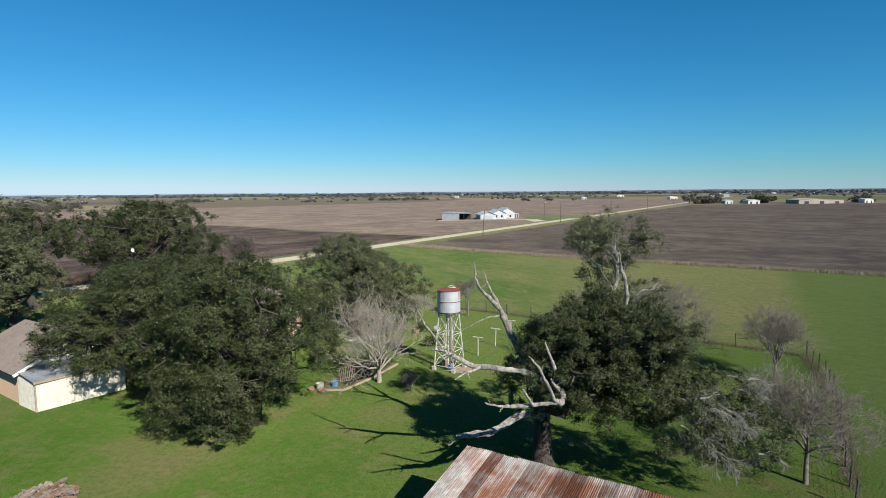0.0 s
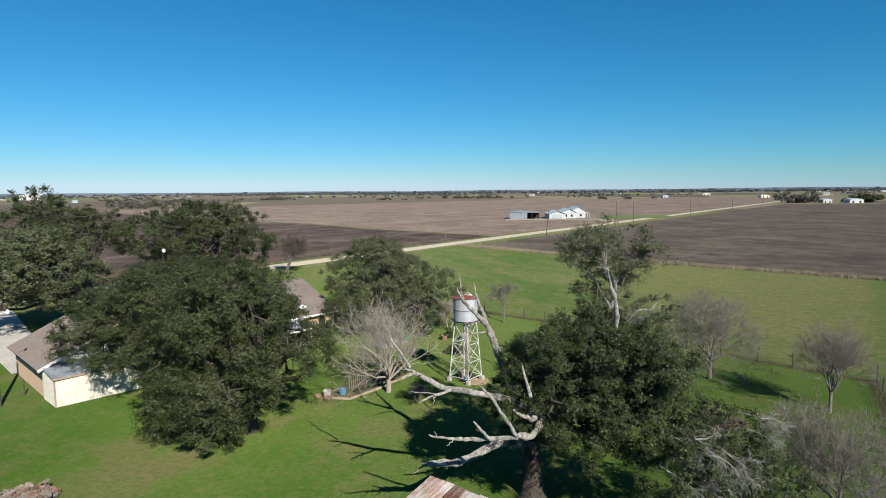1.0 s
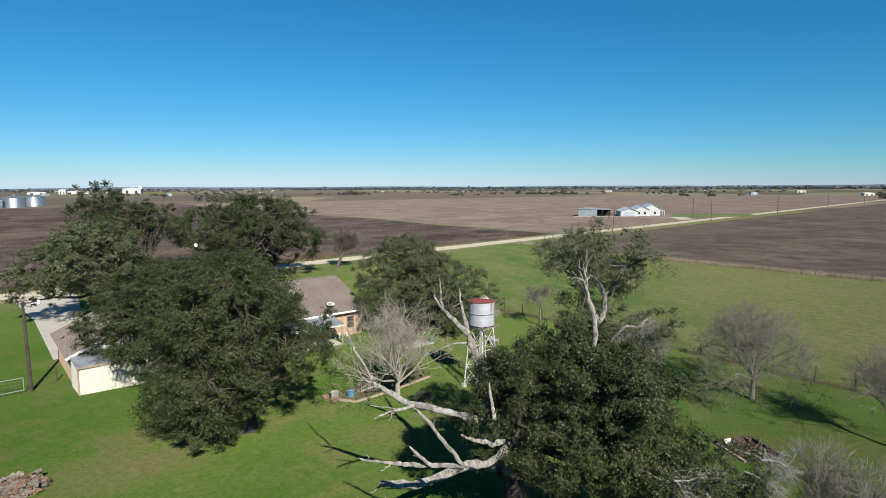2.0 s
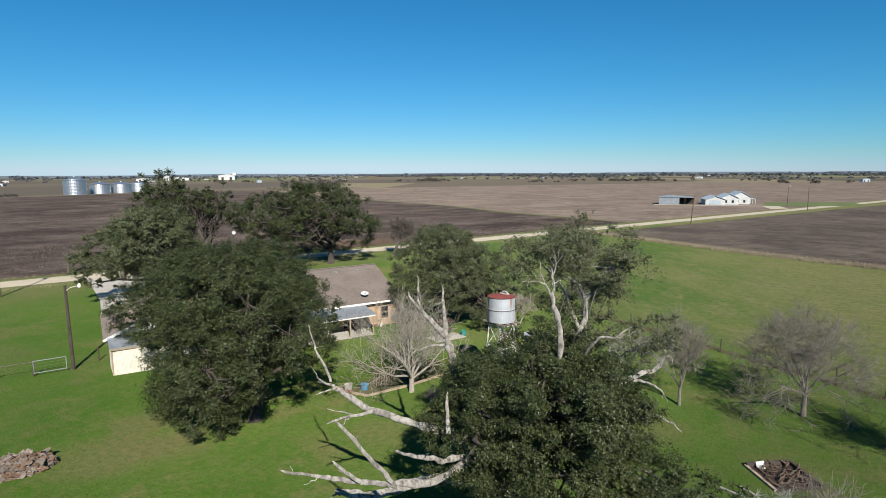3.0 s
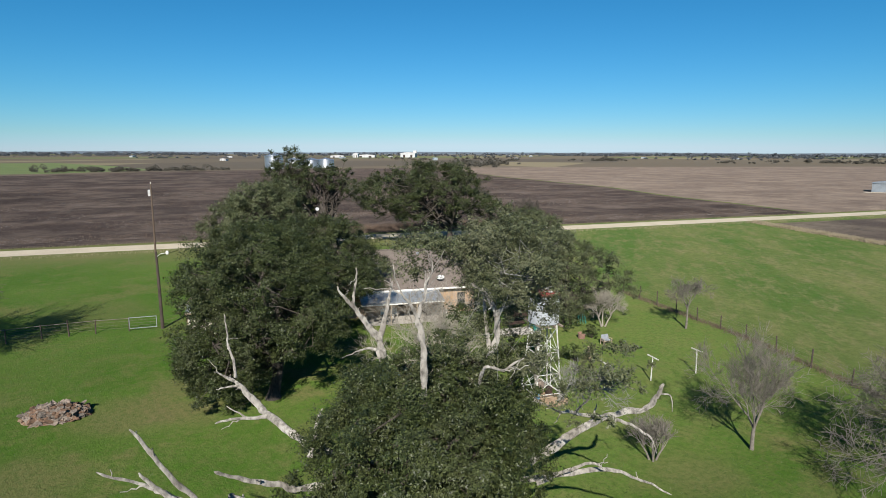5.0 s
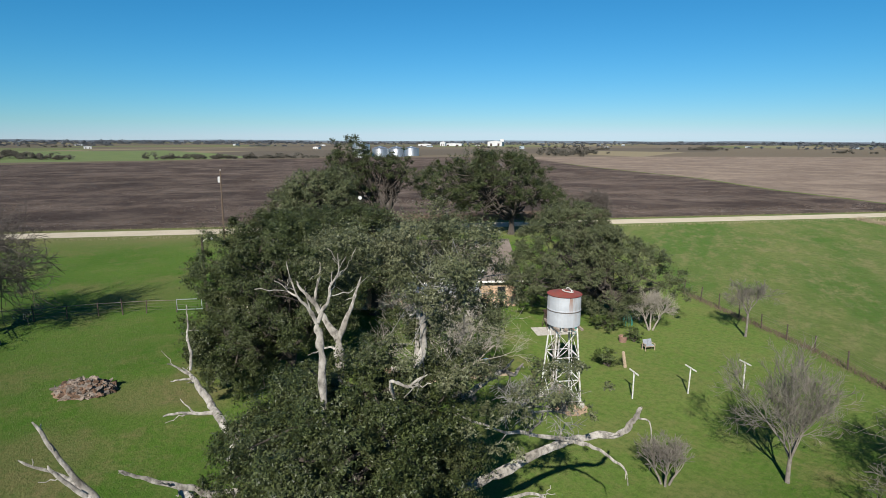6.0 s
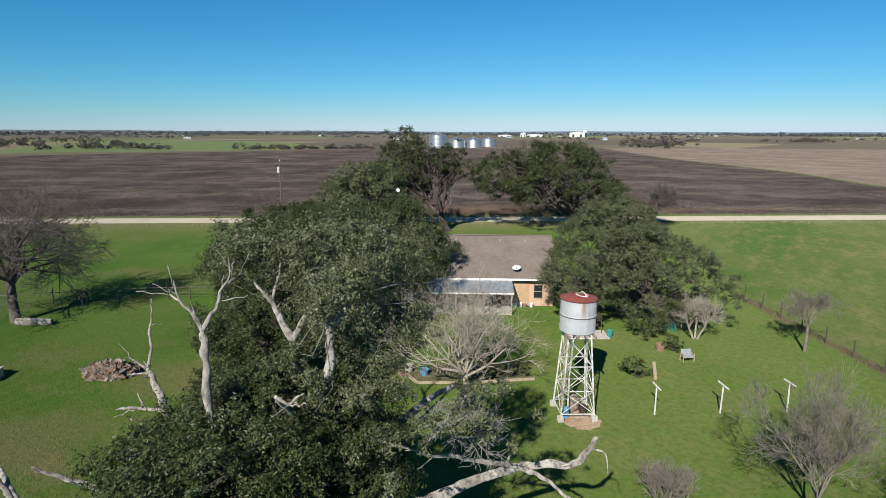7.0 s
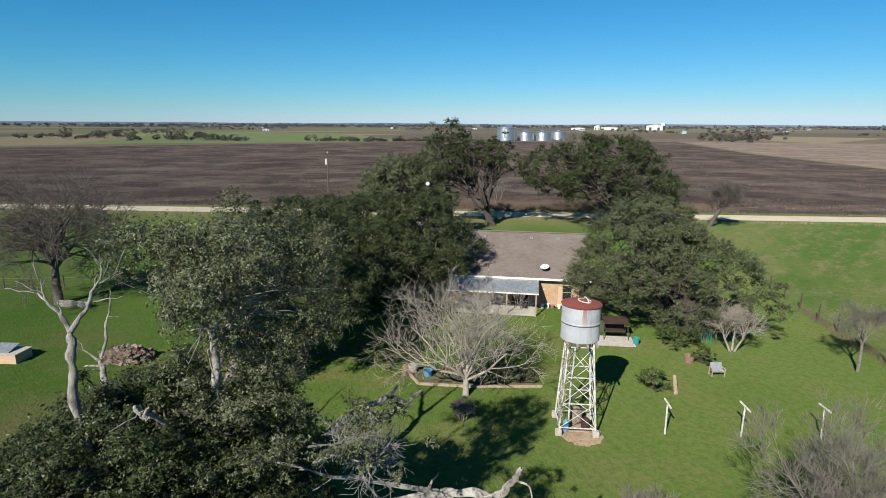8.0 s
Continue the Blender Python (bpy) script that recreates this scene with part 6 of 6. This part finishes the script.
# ---- distance: bins, mill, warehouses, tree belts ----
def grain_bin(x, y, r, h, group):
    ob = thing("grain_bin", pose(x, y, 0), "round galvanised grain bin with a conical roof", "grain bin", group)
    rings = []
    z = 0.0
    while z < h * 0.8:
        rings += [(r, z), (r + 0.05, z + h * 0.02), (r, z + h * 0.04)]
        z += h * 0.08
    part("body", lathe(rings, 32), M["galvanised"], ob)
    part("roof", lathe([(r + 0.25, h * 0.8), (r * 0.5, h * 0.91), (0.6, h), (0.5, h + 0.35), (0.1, h + 0.4)], 32), M["galvanised"], ob)


for x, y, r, h in ((-489, 293, 8.6, 15.2), (-497, 319, 8.3, 10.6), (-496, 338, 8.3, 10.4), (-512, 366, 8.3, 10.0)):
    grain_bin(x, y, r, h, "grain bins beyond the field")


def block(name, x, y, w, d, h, turn, material, label, category, roof="sheet_far", tower=None):
    ob = thing(name, pose(x, y, 0, 0, 0, turn), label, category, "far buildings")
    part("wall", extrude([(-w / 2, -d / 2, 0), (w / 2, -d / 2, 0), (w / 2, -d / 2, h * 0.8), (0, -d / 2, h), (-w / 2, -d / 2, h * 0.8)], (0, d, 0)), M[material], ob)
    for s in (-1, 1):
        part("roof_slope", extrude([(s * (w / 2 + 0.4), -d / 2 - 0.4, h * 0.8 - 0.05), (0, -d / 2 - 0.4, h + 0.1), (0, d / 2 + 0.4, h + 0.1), (s * (w / 2 + 0.4), d / 2 + 0.4, h * 0.8 - 0.05)], (0, 0, 0.2)), M[roof], ob)
    for q in (-0.25, 0.25):
        part("door", box(w * q - w * 0.07, w * q + w * 0.07, -d / 2 - 0.1, -d / 2 - 0.02, 0, h * 0.5), M["dark"], ob)
    if tower:
        part("tower", box(w / 2 - tower[0], w / 2, d / 2 - tower[0], d / 2, 0, tower[1]), M[material], ob)


block("mill", -1395, 1255, 46, 58, 17, 42, "white_far", "big white mill shed with a tower on the horizon", "mill", "white_far", (11, 22))
for x, y, w, d, h, turn in ((-1455, 1130, 60, 22, 9, 40), (-1480, 1040, 40, 18, 7, 48), (-1440, 1080, 16, 16, 14, 40)):
    block("mill_store", x, y, w, d, h, turn, "white_far", "low white industrial shed near the mill", "shed", "white_far")
block("warehouse", 338, 660, 34, 22, 5.4, 8, "tan_far", "pale metal warehouse beyond the ploughed field", "warehouse", "tan_far")
block("warehouse", 360, 668, 30, 18, 4.4, 8, "tan_far", "lower pale metal warehouse beside another", "warehouse", "tan_far")
block("cottage", 283, 668, 14, 10, 4.6, 12, "white_far", "white cottage among trees beyond the field", "house", "sheet_far")
block("cottage", 262, 680, 9, 8, 4.2, 12, "white_far", "small white cottage among trees", "house", "sheet_far")
block("cottage", 405, 672, 10, 9, 5.0, 8, "siding", "cream outbuilding beside a tree", "house", "sheet_far")
fr = random.Random(9)
for k in range(34):
    a, d = radians(fr.uniform(62, 178)), fr.uniform(1000, 3200)
    w = fr.uniform(8, 20)
    block("far_house", d * math.cos(a), d * math.sin(a), w, fr.uniform(8, 12), fr.uniform(3.5, 5.5), fr.uniform(0, 180), fr.choice(("white_far", "siding", "white_far", "sheet_far")), "small pale building far off on the plain", "house", fr.choice(("white_far", "sheet_far", "shingle")))


def far_tree_mesh(seed, r, h):
    """A small clumpy tree for the distance."""
    g = np.random.default_rng(seed)
    c, pts, out = crown_points([(0, 0, h * 0.55, r, r, h * 0.42), (r * 0.5, 0, h * 0.5, r * 0.6, r * 0.6, h * 0.3), (-r * 0.4, r * 0.3, h * 0.62, r * 0.55, r * 0.55, h * 0.3)], r * 0.3, 34, 26, g, 0.3)
    return pts, out


def belt(name, places, rng, size, material, label, dense=0.5, leaf=0.22):
    """Many small far trees as one mass."""
    v, o = [], []
    kinds = [far_tree_mesh(k, 1.0, 1.7) for k in range(5)]
    for x, y in places:
        p, q = kinds[int(rng.integers(5))]
        s = size * min(1.6, 0.75 * math.exp(rng.normal(0, 0.38)))
        a = rng.uniform(0, 6.28)
        turn = np.array([[math.cos(a), -math.sin(a), 0], [math.sin(a), math.cos(a), 0], [0, 0, 1]])
        pick = rng.random(len(p)) < dense
        v.append((p[pick] * s * [1.15, 0.9, rng.uniform(0.6, 1.1)]) @ turn.T + [x, y, 0])
        o.append(q[pick] @ turn.T)
    v, o = np.concatenate(v), np.concatenate(o)
    return tagged(part(name, leaves_mesh(name, v, o, size * leaf, rng), M[material]), label, "trees", kind="stuff")


g = np.random.default_rng(15)
ring = lambda n, a0, a1, d0, d1: [(d * math.cos(a), d * math.sin(a)) for a, d in zip(np.radians(g.uniform(a0, a1, n)), g.uniform(d0, d1, n))]
line_of = lambda n, a, b, w: [(a[0] + (b[0] - a[0]) * t + g.normal(0, w), a[1] + (b[1] - a[1]) * t + g.normal(0, w)) for t in g.random(n)]
belt("tree_belt", line_of(48, (-500, 175), (-520, 110), 4) + line_of(22, (-540, 60), (-560, 20), 4) + line_of(40, (-490, 250), (-500, 180), 4), g, 2.3, "leaf_far", "brown and olive bushes beyond the cotton field")
belt("tree_belt", line_of(24, (-585, -40), (-600, 30), 14) + line_of(30, (-640, -110), (-760, -60), 20), g, 4.2, "leaf_far", "clump of trees by a far farm")
belt("tree_belt", line_of(60, (-440, 500), (-520, 660), 16) + line_of(24, (-575, 1060), (-600, 1100), 14) + line_of(50, (-270, 1130), (-130, 1160), 18), g, 3.8, "leaf_far", "leafless tree clumps round far farms")
belt("tree_belt", line_of(22, (214, 668), (262, 700), 5) + line_of(12, (405, 690), (425, 700), 6) + line_of(8, (290, 690), (320, 705), 5), g, 5.0, "leaf_far", "row of trees beyond the ploughed field")
def rows(n, a0, a1, d0, d1, per, length):
    """Trees in broken rows that lie across the plain."""
    out = []
    for a, d in zip(np.radians(g.uniform(a0, a1, n)), g.uniform(d0, d1, n)):
        for k in range(per):
            e, f = g.uniform(-length, length), d + g.normal(0, 8)
            out.append((f * math.cos(a) - e * math.sin(a), f * math.sin(a) + e * math.cos(a)))
    return out


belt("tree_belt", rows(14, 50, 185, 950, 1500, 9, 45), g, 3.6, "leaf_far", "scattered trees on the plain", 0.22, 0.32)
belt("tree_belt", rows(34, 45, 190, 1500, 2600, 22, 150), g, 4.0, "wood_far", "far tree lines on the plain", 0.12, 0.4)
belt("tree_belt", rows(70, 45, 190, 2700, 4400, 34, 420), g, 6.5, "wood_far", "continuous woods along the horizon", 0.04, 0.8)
belt("tree_clump", [(298, 676), (302, 680), (308, 678), (292, 682), (414, 690)], g, 6.5, "leaf", "dark evergreen trees beside a cottage")
